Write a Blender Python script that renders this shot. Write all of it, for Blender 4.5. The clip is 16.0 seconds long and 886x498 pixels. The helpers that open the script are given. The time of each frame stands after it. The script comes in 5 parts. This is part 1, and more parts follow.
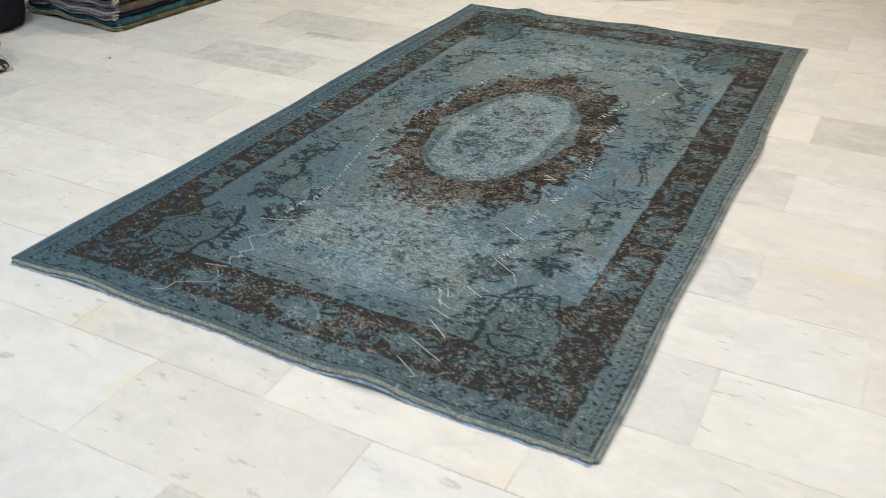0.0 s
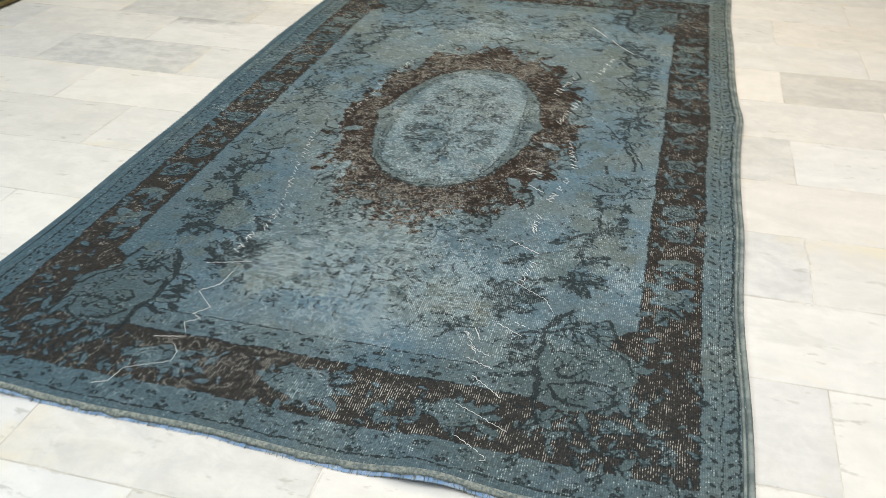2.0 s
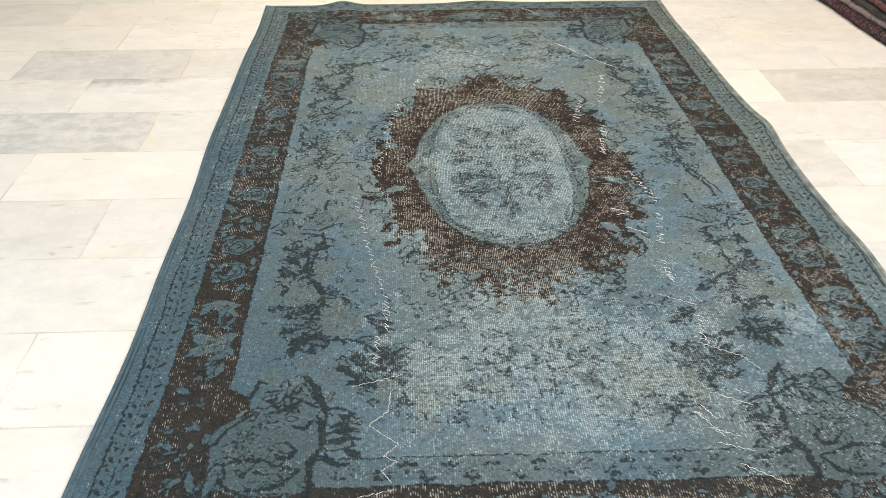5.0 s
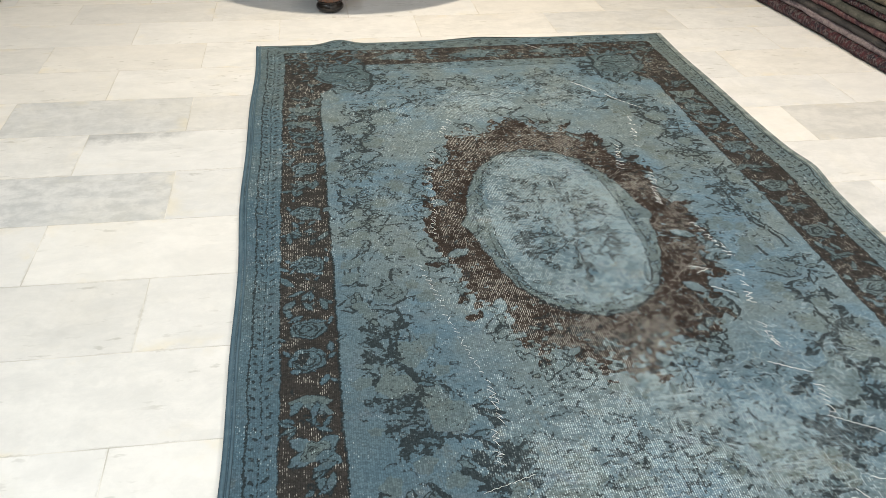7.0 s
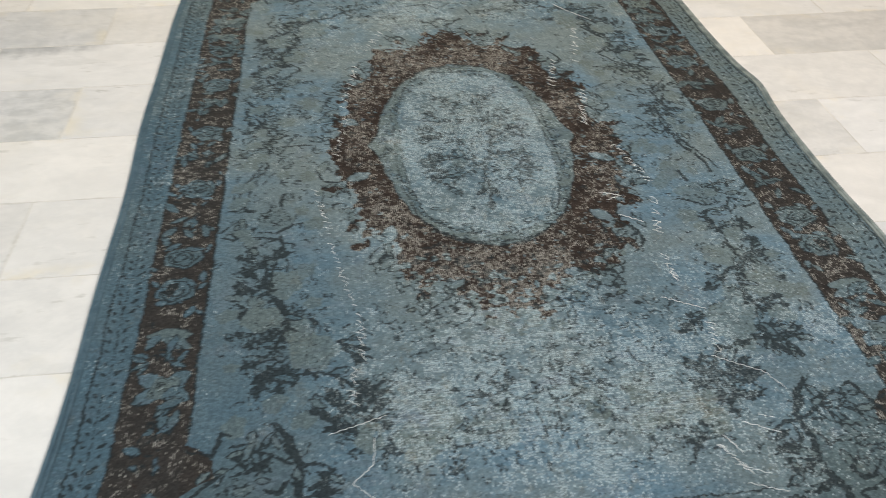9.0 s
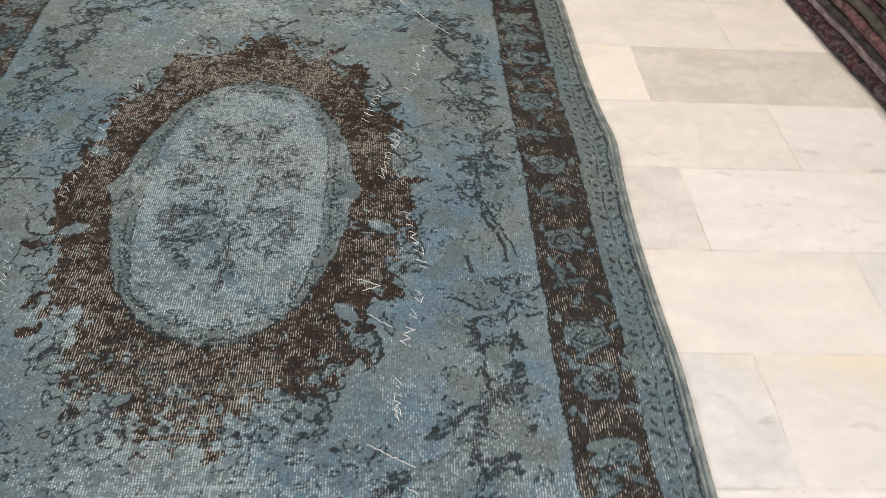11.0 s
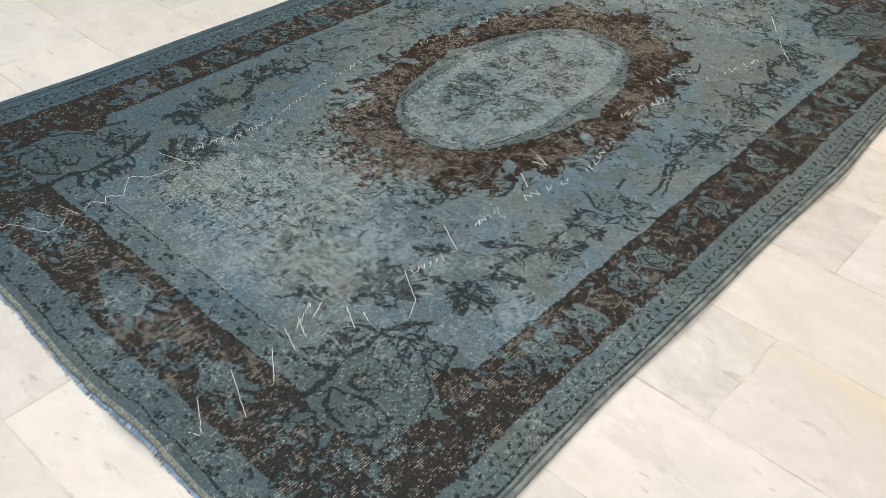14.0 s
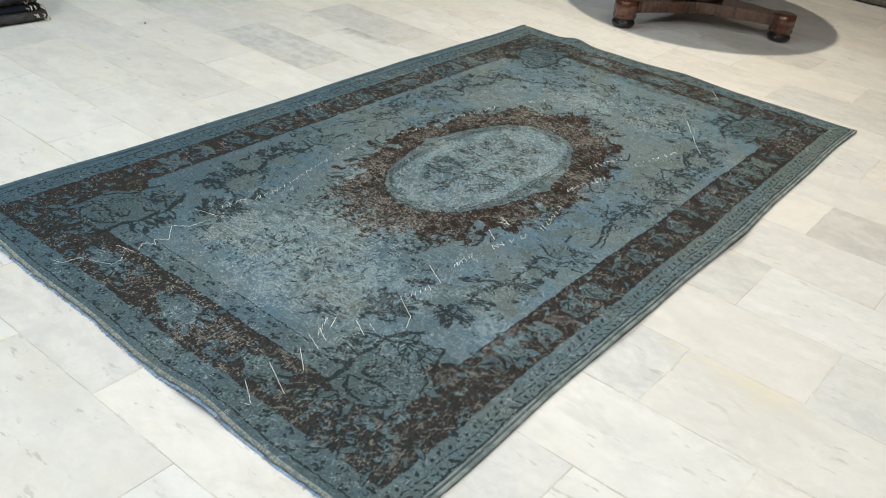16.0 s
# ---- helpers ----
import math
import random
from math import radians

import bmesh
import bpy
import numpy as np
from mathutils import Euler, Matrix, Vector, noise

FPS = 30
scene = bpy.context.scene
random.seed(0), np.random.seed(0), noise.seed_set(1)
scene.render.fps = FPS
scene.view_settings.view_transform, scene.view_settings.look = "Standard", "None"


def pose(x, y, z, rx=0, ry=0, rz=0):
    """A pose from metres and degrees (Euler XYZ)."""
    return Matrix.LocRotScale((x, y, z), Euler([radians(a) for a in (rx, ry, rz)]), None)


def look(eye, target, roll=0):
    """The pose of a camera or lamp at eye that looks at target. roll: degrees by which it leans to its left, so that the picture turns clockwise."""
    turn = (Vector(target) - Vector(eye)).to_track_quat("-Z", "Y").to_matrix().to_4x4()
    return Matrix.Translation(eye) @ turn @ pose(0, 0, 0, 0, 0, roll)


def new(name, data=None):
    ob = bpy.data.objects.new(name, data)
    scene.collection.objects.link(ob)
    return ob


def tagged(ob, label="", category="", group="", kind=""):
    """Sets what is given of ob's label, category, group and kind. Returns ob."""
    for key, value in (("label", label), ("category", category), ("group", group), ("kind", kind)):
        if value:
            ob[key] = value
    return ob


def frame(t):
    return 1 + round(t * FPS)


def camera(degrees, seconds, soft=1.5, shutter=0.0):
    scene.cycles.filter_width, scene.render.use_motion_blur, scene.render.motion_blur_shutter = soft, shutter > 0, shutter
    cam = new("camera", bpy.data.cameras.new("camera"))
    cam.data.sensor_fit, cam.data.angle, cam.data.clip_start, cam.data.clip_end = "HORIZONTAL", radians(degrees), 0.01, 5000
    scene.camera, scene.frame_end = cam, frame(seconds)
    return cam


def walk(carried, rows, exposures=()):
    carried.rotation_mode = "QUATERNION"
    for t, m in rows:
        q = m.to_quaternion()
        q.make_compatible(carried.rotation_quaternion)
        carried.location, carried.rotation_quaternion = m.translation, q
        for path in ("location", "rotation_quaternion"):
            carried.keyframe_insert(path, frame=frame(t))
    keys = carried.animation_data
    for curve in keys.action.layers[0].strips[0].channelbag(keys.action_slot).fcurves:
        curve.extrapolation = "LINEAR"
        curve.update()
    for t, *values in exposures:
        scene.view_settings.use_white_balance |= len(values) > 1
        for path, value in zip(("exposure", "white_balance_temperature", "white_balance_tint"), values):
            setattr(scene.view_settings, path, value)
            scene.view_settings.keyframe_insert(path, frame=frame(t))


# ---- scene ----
cam = camera(53.9, 16.0, soft=0.85, shutter=0.4)
PATH = [
    (0, (1.239, -2.906, 1.339), (0.44, -1.388, 0.311), -0.2),
    (0.5, (1.126, -2.678, 1.286), (0.22, -1.225, 0.253), -3.7),
    (1, (0.999, -2.62, 1.242), (0.131, -1.128, 0.232), -0.9),
    (1.5, (0.79, -2.641, 1.22), (0.142, -1.046, 0.201), 1.2),
    (2, (0.64, -2.624, 1.223), (0.209, -1.005, 0.13), -0.0),
    (2.5, (0.431, -2.536, 1.178), (0.188, -0.898, 0.057), 0.7),
    (3, (0.251, -2.513, 1.213), (0.068, -0.83, 0.148), 2.1),
    (3.5, (0.099, -2.584, 1.241), (-0.025, -0.863, 0.23), 1.6),
    (3.7, (0.031, -2.617, 1.261), (-0.057, -0.894, 0.248), 1.5),
    (5.8, (-0.486, -2.226, 1.218), (-0.327, -0.581, 0.091), 0.2),
    (6, (-0.566, -2.203, 1.232), (-0.377, -0.547, 0.127), 0.5),
    (6.5, (-0.657, -2.165, 1.247), (-0.414, -0.492, 0.178), 1.1),
    (7, (-0.656, -2.147, 1.266), (-0.39, -0.477, 0.198), 1.3),
    (7.5, (-0.615, -2.136, 1.255), (-0.377, -0.469, 0.175), 1.0),
    (8, (-0.522, -2.122, 1.251), (-0.339, -0.453, 0.164), 1.4),
    (8.5, (-0.412, -2.138, 1.236), (-0.287, -0.509, 0.082), 0.9),
    (9, (-0.312, -2.078, 1.239), (-0.124, -0.517, 0.003), 0.4),
    (9.5, (-0.165, -1.893, 1.254), (0.231, -0.437, -0.059), 4.3),
    (9.7, (-0.081, -1.858, 1.236), (0.319, -0.417, -0.092), 2.6),
    (11.8, (0.609, -1.464, 1.246), (0.273, -0.034, -0.111), 6.4),
    (12, (0.696, -1.444, 1.239), (0.183, -0.079, -0.13), 5.5),
    (12.5, (0.899, -1.49, 1.226), (0.055, -0.304, -0.146), 2.8),
    (13, (1.029, -1.665, 1.218), (0.095, -0.497, -0.111), 2.8),
    (13.5, (1.178, -1.885, 1.253), (0.239, -0.688, -0.045), 4.0),
    (14, (1.352, -1.985, 1.271), (0.367, -0.797, -0.001), 3.7),
    (14.5, (1.479, -2.077, 1.315), (0.428, -0.886, 0.1), 2.3),
    (15, (1.545, -2.219, 1.358), (0.501, -0.956, 0.212), 2.5),
    (15.5, (1.603, -2.392, 1.372), (0.616, -1.045, 0.271), 5.6),
    (16, (1.622, -2.473, 1.389), (0.616, -1.091, 0.35), 6.3),
]
EXPOSURES = [
    (0.0, -0.05, 6550, 11), (0.5, 0.10, 6500, 10), (3.5, 0.17, 6550, 11), (5.8, 0.36, 6850, 14), (6.0, 0.34, 6800, 14), (6.5, 0.22, 6550, 11), (8.0, 0.24, 6500, 12), (8.5, 0.22, 6500, 13), (9.0, -0.01, 6450, 13),
    (9.5, 0.00, 6950, 19), (12.0, 0.02, 6650, 17), (12.5, -0.07, 6950, 22), (13.0, 0.00, 7100, 26), (13.6, 0.00, 7050, 24), (14.1, -0.03, 6700, 13), (14.5, 0.18, 6500, 10), (15.5, -0.08, 6350, 8), (16.0, 0.0, 6350, 8),
]
walk(cam, [(t, look(eye, target, roll)) for t, eye, target, roll in PATH], EXPOSURES)

# ---- light ----
CEILING = 2.9
world = bpy.data.worlds.new("world")
scene.world = world
world.use_nodes = True
world.node_tree.nodes["Background"].inputs["Color"].default_value = (0.8, 0.85, 0.9, 1)
world.node_tree.nodes["Background"].inputs["Strength"].default_value = 0.05


def ceiling_lamp(x, y, width, depth, watts, colour, round_shape=False):
    data = bpy.data.lights.new("ceiling_lamp", "AREA")
    data.shape = "ELLIPSE" if round_shape else "RECTANGLE"
    data.size, data.size_y, data.energy, data.color = width, depth, watts, colour
    ob = new("ceiling_lamp", data)
    ob.matrix_basis = pose(x, y, CEILING - 0.05)
    return ob


COOL, FAIR, WARM = (0.890, 0.98, 1.0), (1.0, 0.965, 0.925), (1.0, 0.86, 0.66)
# unseen panels added as fill light, their number and places made up
FILL_PANELS = [(-1.5, -1.9), (1.5, -1.9), (0.0, -3.4)]
# first spot set by the table's shadow, the other four added as fill
SPOTS = [(-0.20, 1.74, 64), (1.55, 1.05, 17), (-2.2, 1.0, 14), (1.9, -0.4, 22), (-1.9, -0.6, 16)]
for (px, py), watts in zip(FILL_PANELS, (29, 37, 28)):
    ceiling_lamp(px, py, 0.6, 1.2, watts, FAIR if px > 0.5 else COOL)
for px, py, watts in SPOTS:
    ceiling_lamp(px, py, 0.10, 0.10, watts, WARM if py > 1 else FAIR if px > 0.5 else COOL, True)


# ---- node helpers ----
def material(name, rough=0.6, spec=0.3):
    mat = bpy.data.materials.new(name)
    mat.use_nodes = True
    tree = mat.node_tree
    bsdf = tree.nodes["Principled BSDF"]
    bsdf.inputs["Roughness"].default_value = rough
    bsdf.inputs["Specular IOR Level"].default_value = spec
    return mat, tree, bsdf


def node(tree, kind, **inputs):
    n = tree.nodes.new(kind)
    for key, value in inputs.items():
        n.inputs[key.replace("_", " ")].default_value = value
    return n


def math_node(tree, op, a, b=0.0, clamp=False):
    n = tree.nodes.new("ShaderNodeMath")
    n.operation, n.use_clamp = op, clamp
    for slot, value in ((0, a), (1, b)):
        if isinstance(value, (int, float)):
            n.inputs[slot].default_value = value
        else:
            tree.links.new(value, n.inputs[slot])
    return n.outputs[0]


def mixed(tree, factor, a, b, blend="MIX"):
    n = tree.nodes.new("ShaderNodeMix")
    n.data_type, n.blend_type = "RGBA", blend
    for slot, value in ((0, factor), (6, a), (7, b)):
        if isinstance(value, (int, float)):
            n.inputs[slot].default_value = value
        elif isinstance(value, tuple):
            n.inputs[slot].default_value = (*value, 1)
        else:
            tree.links.new(value, n.inputs[slot])
    return n.outputs[2]


def ramp(tree, value, low, high):
    n = tree.nodes.new("ShaderNodeMapRange")
    n.interpolation_type = "SMOOTHSTEP"
    n.inputs["From Min"].default_value, n.inputs["From Max"].default_value = low, high
    tree.links.new(value, n.inputs["Value"])
    return n.outputs["Result"]


def noise_node(tree, vector, scale, detail=4.0, rough=0.55, distort=0.0):
    n = node(tree, "ShaderNodeTexNoise", Scale=scale, Detail=detail, Roughness=rough, Distortion=distort)
    tree.links.new(vector, n.inputs["Vector"])
    return n.outputs["Fac"]


def stretched(tree, vector, scale):
    n = tree.nodes.new("ShaderNodeMapping")
    n.inputs["Scale"].default_value = scale
    tree.links.new(vector, n.inputs["Vector"])
    return n.outputs[0]


def bump(tree, bsdf, height, strength, distance):
    n = node(tree, "ShaderNodeBump", Strength=strength, Distance=distance)
    tree.links.new(height, n.inputs["Height"])
    tree.links.new(n.outputs[0], bsdf.inputs["Normal"])


def coords(tree, shuffle=False):
    """Object coordinates; with shuffle, moved by each object's random number."""
    tex = tree.nodes.new("ShaderNodeTexCoord").outputs["Object"]
    if not shuffle:
        return tex
    info = tree.nodes.new("ShaderNodeObjectInfo")
    add = tree.nodes.new("ShaderNodeVectorMath")
    add.operation = "MULTIPLY_ADD"
    comb = tree.nodes.new("ShaderNodeCombineXYZ")
    for slot, k in ((0, 37.0), (1, 91.0), (2, 53.0)):
        tree.links.new(math_node(tree, "MULTIPLY", info.outputs["Random"], k), comb.inputs[slot])
    add.inputs[1].default_value = (1, 1, 1)
    tree.links.new(tex, add.inputs[0])
    tree.links.new(comb.outputs[0], add.inputs[2])
    return add.outputs[0]


# ---- materials ----
def make_marble(name, streak=False, rims=True):
    """Pale marble; a tile's object colour gives its cast, and its alpha how white (1) or grey and mottled (0) it is."""
    mat, tree, bsdf = material(name, 0.45, 0.22)
    at = coords(tree, True)
    info = tree.nodes.new("ShaderNodeObjectInfo")
    grey = math_node(tree, "SUBTRACT", 1.0, info.outputs["Alpha"])
    cloud = ramp(tree, noise_node(tree, stretched(tree, at, (1.0, 1.7, 1.0)), 4.2, 7, 0.66, 0.4), 0.40, 0.72)
    vein = noise_node(tree, stretched(tree, at, (1.0, 2.2, 1.0)), 2.4, 6, 0.6, 0.6)
    line = math_node(tree, "SUBTRACT", 1.0, math_node(tree, "MULTIPLY", math_node(tree, "ABSOLUTE", math_node(tree, "SUBTRACT", vein, 0.5)), 20.0), True)
    patchy = ramp(tree, noise_node(tree, at, 2.4, 3), 0.50, 0.72)
    mottle = ramp(tree, noise_node(tree, at, 26.0, 5, 0.7, 0.3), 0.32, 0.72)
    blots = ramp(tree, noise_node(tree, stretched(tree, at, (1.0, 1.4, 1.0)), 9.0, 6, 0.7, 0.5), 0.40, 0.64)
    col = mixed(tree, math_node(tree, "MULTIPLY", cloud, 0.58), (0.800, 0.796, 0.780), (0.63, 0.631, 0.624))
    col = mixed(tree, math_node(tree, "MULTIPLY", mottle, 0.26), col, (0.66, 0.665, 0.65))
    col = mixed(tree, math_node(tree, "MULTIPLY", blots, 0.26), col, (0.64, 0.65, 0.645))
    col = mixed(tree, math_node(tree, "MULTIPLY", math_node(tree, "MULTIPLY", line, patchy), 0.32), col, (0.52, 0.525, 0.51))
    stone = mixed(tree, math_node(tree, "MULTIPLY", mottle, 0.7), mixed(tree, blots, (0.61, 0.62, 0.62), (0.51, 0.525, 0.53)), (0.40, 0.415, 0.425))
    shade = math_node(tree, "MULTIPLY", grey, math_node(tree, "ADD", 0.72, math_node(tree, "MULTIPLY", blots, 0.25)))
    col = mixed(tree, shade, col, stone)
    if streak:
        split = tree.nodes.new("ShaderNodeSeparateXYZ")
        tree.links.new(coords(tree), split.inputs[0])
        ragged = math_node(tree, "MULTIPLY", math_node(tree, "SUBTRACT", noise_node(tree, at, 16.0, 5, 0.7), 0.5), 0.16)
    if streak == "vein":
        # a grey vein cut off by one corner of the tile
        high = math_node(tree, "ADD", math_node(tree, "SUBTRACT", split.outputs[1], math_node(tree, "MULTIPLY", split.outputs[0], 0.16)), ragged)
        cut = math_node(tree, "MULTIPLY", ramp(tree, high, 0.09, 0.17), ramp(tree, math_node(tree, "SUBTRACT", 0.10, split.outputs[0]), 0.0, 0.16))
        col = mixed(tree, math_node(tree, "MULTIPLY", cut, 0.85), col, mixed(tree, mottle, (0.50, 0.51, 0.51), (0.34, 0.35, 0.355)))
    if streak == "rust":
        # a yellow iron stain along one edge of the tile
        high = math_node(tree, "ADD", split.outputs[1], math_node(tree, "MULTIPLY", ragged, 1.4))
        along = math_node(tree, "ABSOLUTE", math_node(tree, "ADD", split.outputs[0], 0.10))
        spot = math_node(tree, "MULTIPLY", ramp(tree, high, 0.02, 0.16), ramp(tree, math_node(tree, "SUBTRACT", 0.17, along), 0.0, 0.14))
        col = mixed(tree, math_node(tree, "MULTIPLY", spot, 0.42), col, (0.82, 0.74, 0.48))
    warm = ramp(tree, noise_node(tree, stretched(tree, at, (1.3, 1.6, 1.3)), 2.6, 4), 0.58, 0.80)
    col = mixed(tree, math_node(tree, "MULTIPLY", warm, 0.28), col, (0.78, 0.72, 0.58))
    zone = ramp(tree, noise_node(tree, at, 3.0, 2), 0.44, 0.62)
    pit = ramp(tree, noise_node(tree, stretched(tree, at, (14.0, 36.0, 1.0)), 1.0, 3, 0.6), 0.60, 0.69)
    col = mixed(tree, math_node(tree, "MULTIPLY", math_node(tree, "MULTIPLY", pit, zone), 0.62), col, (0.44, 0.44, 0.41))
    if rims:
        # chipped and yellowed rims of the tile
        place = tree.nodes.new("ShaderNodeSeparateXYZ")
        tree.links.new(coords(tree), place.inputs[0])
        rim = math_node(tree, "MINIMUM", math_node(tree, "SUBTRACT", 0.31, math_node(tree, "ABSOLUTE", place.outputs[0])), math_node(tree, "SUBTRACT", 0.150, math_node(tree, "ABSOLUTE", place.outputs[1])))
        rim = math_node(tree, "ADD", rim, math_node(tree, "MULTIPLY", math_node(tree, "SUBTRACT", noise_node(tree, at, 70.0, 3, 0.7), 0.5), 0.022))
        chips = math_node(tree, "MULTIPLY", math_node(tree, "SUBTRACT", 1.0, ramp(tree, rim, 0.000, 0.006)), ramp(tree, noise_node(tree, at, 9.0, 3), 0.46, 0.62))
        yellow = math_node(tree, "MULTIPLY", math_node(tree, "SUBTRACT", 1.0, ramp(tree, rim, 0.0, 0.060)), ramp(tree, noise_node(tree, stretched(tree, at, (1.0, 1.0, 3.0)), 5.0, 4, 0.6), 0.54, 0.70))
        col = mixed(tree, math_node(tree, "MULTIPLY", yellow, 0.42), col, (0.78, 0.70, 0.50))
        col = mixed(tree, math_node(tree, "MULTIPLY", chips, 0.48), col, (0.46, 0.45, 0.41))
    where = tree.nodes.new("ShaderNodeNewGeometry").outputs["Position"]
    soiled = ramp(tree, noise_node(tree, where, 1.9, 5, 0.62), 0.50, 0.70)
    col = mixed(tree, math_node(tree, "MULTIPLY", soiled, 0.22), col, (0.66, 0.63, 0.54))
    col = mixed(tree, 1.0, col, info.outputs["Color"], "MULTIPLY")
    tree.links.new(col, bsdf.inputs["Base Color"])
    rough = math_node(tree, "ADD", 0.42, math_node(tree, "MULTIPLY", cloud, 0.16))
    tree.links.new(rough, bsdf.inputs["Roughness"])
    bump(tree, bsdf, noise_node(tree, at, 60.0, 3), 0.04, 0.002)
    return mat


def make_plain(name, colour, other, scale, rough=0.8, spec=0.2, relief=0.0, shuffle=False):
    mat, tree, bsdf = material(name, rough, spec)
    at = coords(tree, shuffle)
    blot = ramp(tree, noise_node(tree, at, scale, 5, 0.6), 0.35, 0.65)
    fine = noise_node(tree, at, scale * 12, 3)
    col = mixed(tree, blot, colour, other)
    col = mixed(tree, math_node(tree, "MULTIPLY", fine, 0.35), col, tuple(c * 0.6 for c in colour))
    tree.links.new(col, bsdf.inputs["Base Color"])
    if relief:
        bump(tree, bsdf, fine, relief, 0.004)
    return mat


def make_wood():
    mat, tree, bsdf = material("varnished_walnut", 0.22, 0.5)
    at = coords(tree)
    grain = noise_node(tree, stretched(tree, at, (14.0, 14.0, 1.5)), 3.0, 6, 0.6, 1.2)
    broad = noise_node(tree, at, 7.0, 4)
    col = mixed(tree, ramp(tree, grain, 0.3, 0.7), (0.035, 0.013, 0.007), (0.135, 0.048, 0.019))
    col = mixed(tree, math_node(tree, "MULTIPLY", ramp(tree, broad, 0.4, 0.7), 0.5), col, (0.022, 0.009, 0.006))
    tree.links.new(col, bsdf.inputs["Base Color"])
    bsdf.inputs["Coat Weight"].default_value = 0.5
    bsdf.inputs["Coat Roughness"].default_value = 0.12
    bump(tree, bsdf, grain, 0.08, 0.002)
    return mat


def make_wool(name, colours, scale=9.0):
    """Folded rug wool: blotches of several dyes, fine pile and a ribbed back."""
    mat, tree, bsdf = material(name, 0.95, 0.1)
    at = coords(tree, True)
    col = colours[0]
    for k, other in enumerate(colours[1:]):
        spot = noise_node(tree, stretched(tree, at, (1.0, 1.0 + 0.5 * k, 1.6)), scale * (1.0 + 0.7 * k), 4, 0.6, 0.4)
        shifted = ramp(tree, spot, 0.48, 0.60)
        col = mixed(tree, shifted, col, other)
    grain = noise_node(tree, at, 240.0, 3, 0.7)
    col = mixed(tree, ramp(tree, grain, 0.3, 0.8), mixed(tree, 1.0, col, (0.5, 0.5, 0.5), "MULTIPLY"), col)
    tree.links.new(col, bsdf.inputs["Base Color"])
    bump(tree, bsdf, grain, 0.5, 0.004)
    return mat


def make_rug_pile():
    mat, tree, bsdf = material("overdyed_wool_pile", 0.95, 0.08)
    at = coords(tree)
    motif = tree.nodes.new("ShaderNodeAttribute")
    motif.attribute_name = "motif"
    tone = tree.nodes.new("ShaderNodeAttribute")
    tone.attribute_name = "tone"
    sep, sep2 = tree.nodes.new("ShaderNodeSeparateColor"), tree.nodes.new("ShaderNodeSeparateColor")
    tree.links.new(motif.outputs["Color"], sep.inputs[0])
    tree.links.new(tone.outputs["Color"], sep2.inputs[0])
    brown, dark, wear = sep.outputs[0], sep.outputs[1], sep.outputs[2]
    fill, olive, blue = sep2.outputs[0], sep2.outputs[1], sep2.outputs[2]
    broad = ramp(tree, noise_node(tree, at, 3.0, 5, 0.6), 0.38, 0.62)
    streak = noise_node(tree, stretched(tree, at, (6.0, 60.0, 1.0)), 1.0, 4, 0.6)
    col = mixed(tree, broad, TEAL, BLUE)
    col = mixed(tree, math_node(tree, "MULTIPLY", ramp(tree, streak, 0.35, 0.7), 0.35), col, GREY_TEAL)
    drift = ramp(tree, noise_node(tree, at, 7.0, 5, 0.65), 0.42, 0.66)
    col = mixed(tree, math_node(tree, "MULTIPLY", drift, 0.26), col, GREY_GREEN)
    fleckle = ramp(tree, noise_node(tree, stretched(tree, at, (1.0, 0.6, 1.0)), 42.0, 5, 0.75), 0.36, 0.64)
    col = mixed(tree, math_node(tree, "MULTIPLY", fleckle, 0.34), col, mixed(tree, 1.0, col, (0.58, 0.60, 0.62), "MULTIPLY"))
    col = mixed(tree, math_node(tree, "MULTIPLY", fill, 0.80), col, FILL)
    col = mixed(tree, math_node(tree, "MULTIPLY", blue, 0.72), col, DEEP_BLUE)
    col = mixed(tree, math_node(tree, "MULTIPLY", olive, 0.6), col, OLIVE)
    # knots of the pile: columns along the warp, each knot with its own chance
    split = tree.nodes.new("ShaderNodeSeparateXYZ")
    tree.links.new(at, split.inputs[0])
    wobble = math_node(tree, "MULTIPLY", noise_node(tree, at, 9.0, 2), 0.012)
    warp = math_node(tree, "DIVIDE", math_node(tree, "ADD", split.outputs[0], wobble), 0.0046)
    across = math_node(tree, "SINE", math_node(tree, "MULTIPLY", warp, 2 * math.pi))
    column = math_node(tree, "FLOOR", math_node(tree, "ADD", warp, 0.25))
    chance = tree.nodes.new("ShaderNodeTexWhiteNoise")
    chance.noise_dimensions = "1D"
    tree.links.new(column, chance.inputs["W"])

    def knots(length):
        """Place along each column counted in knots, and a random number for each knot."""
        knot = math_node(tree, "ADD", math_node(tree, "DIVIDE", math_node(tree, "ADD", split.outputs[1], wobble), length), math_node(tree, "MULTIPLY", chance.outputs[0], 0.7))
        cell = tree.nodes.new("ShaderNodeCombineXYZ")
        tree.links.new(column, cell.inputs[0])
        tree.links.new(math_node(tree, "FLOOR", knot), cell.inputs[1])
        lot = tree.nodes.new("ShaderNodeTexWhiteNoise")
        lot.noise_dimensions = "2D"
        tree.links.new(cell.outputs[0], lot.inputs["Vector"])
        return knot, lot.outputs[0]

    tufts = math_node(tree, "SUBTRACT", noise_node(tree, stretched(tree, at, (1.45, 0.80, 1.0)), 92.0, 3, 0.65), 0.5)
    tuft = knots(0.0046)[1]
    ragged = math_node(tree, "ADD", math_node(tree, "MULTIPLY", math_node(tree, "SUBTRACT", tuft, 0.5), 0.42), math_node(tree, "MULTIPLY", tufts, 0.55))
    dark = math_node(tree, "MULTIPLY", ramp(tree, math_node(tree, "ADD", dark, ragged), 0.26, 0.80), 0.96)
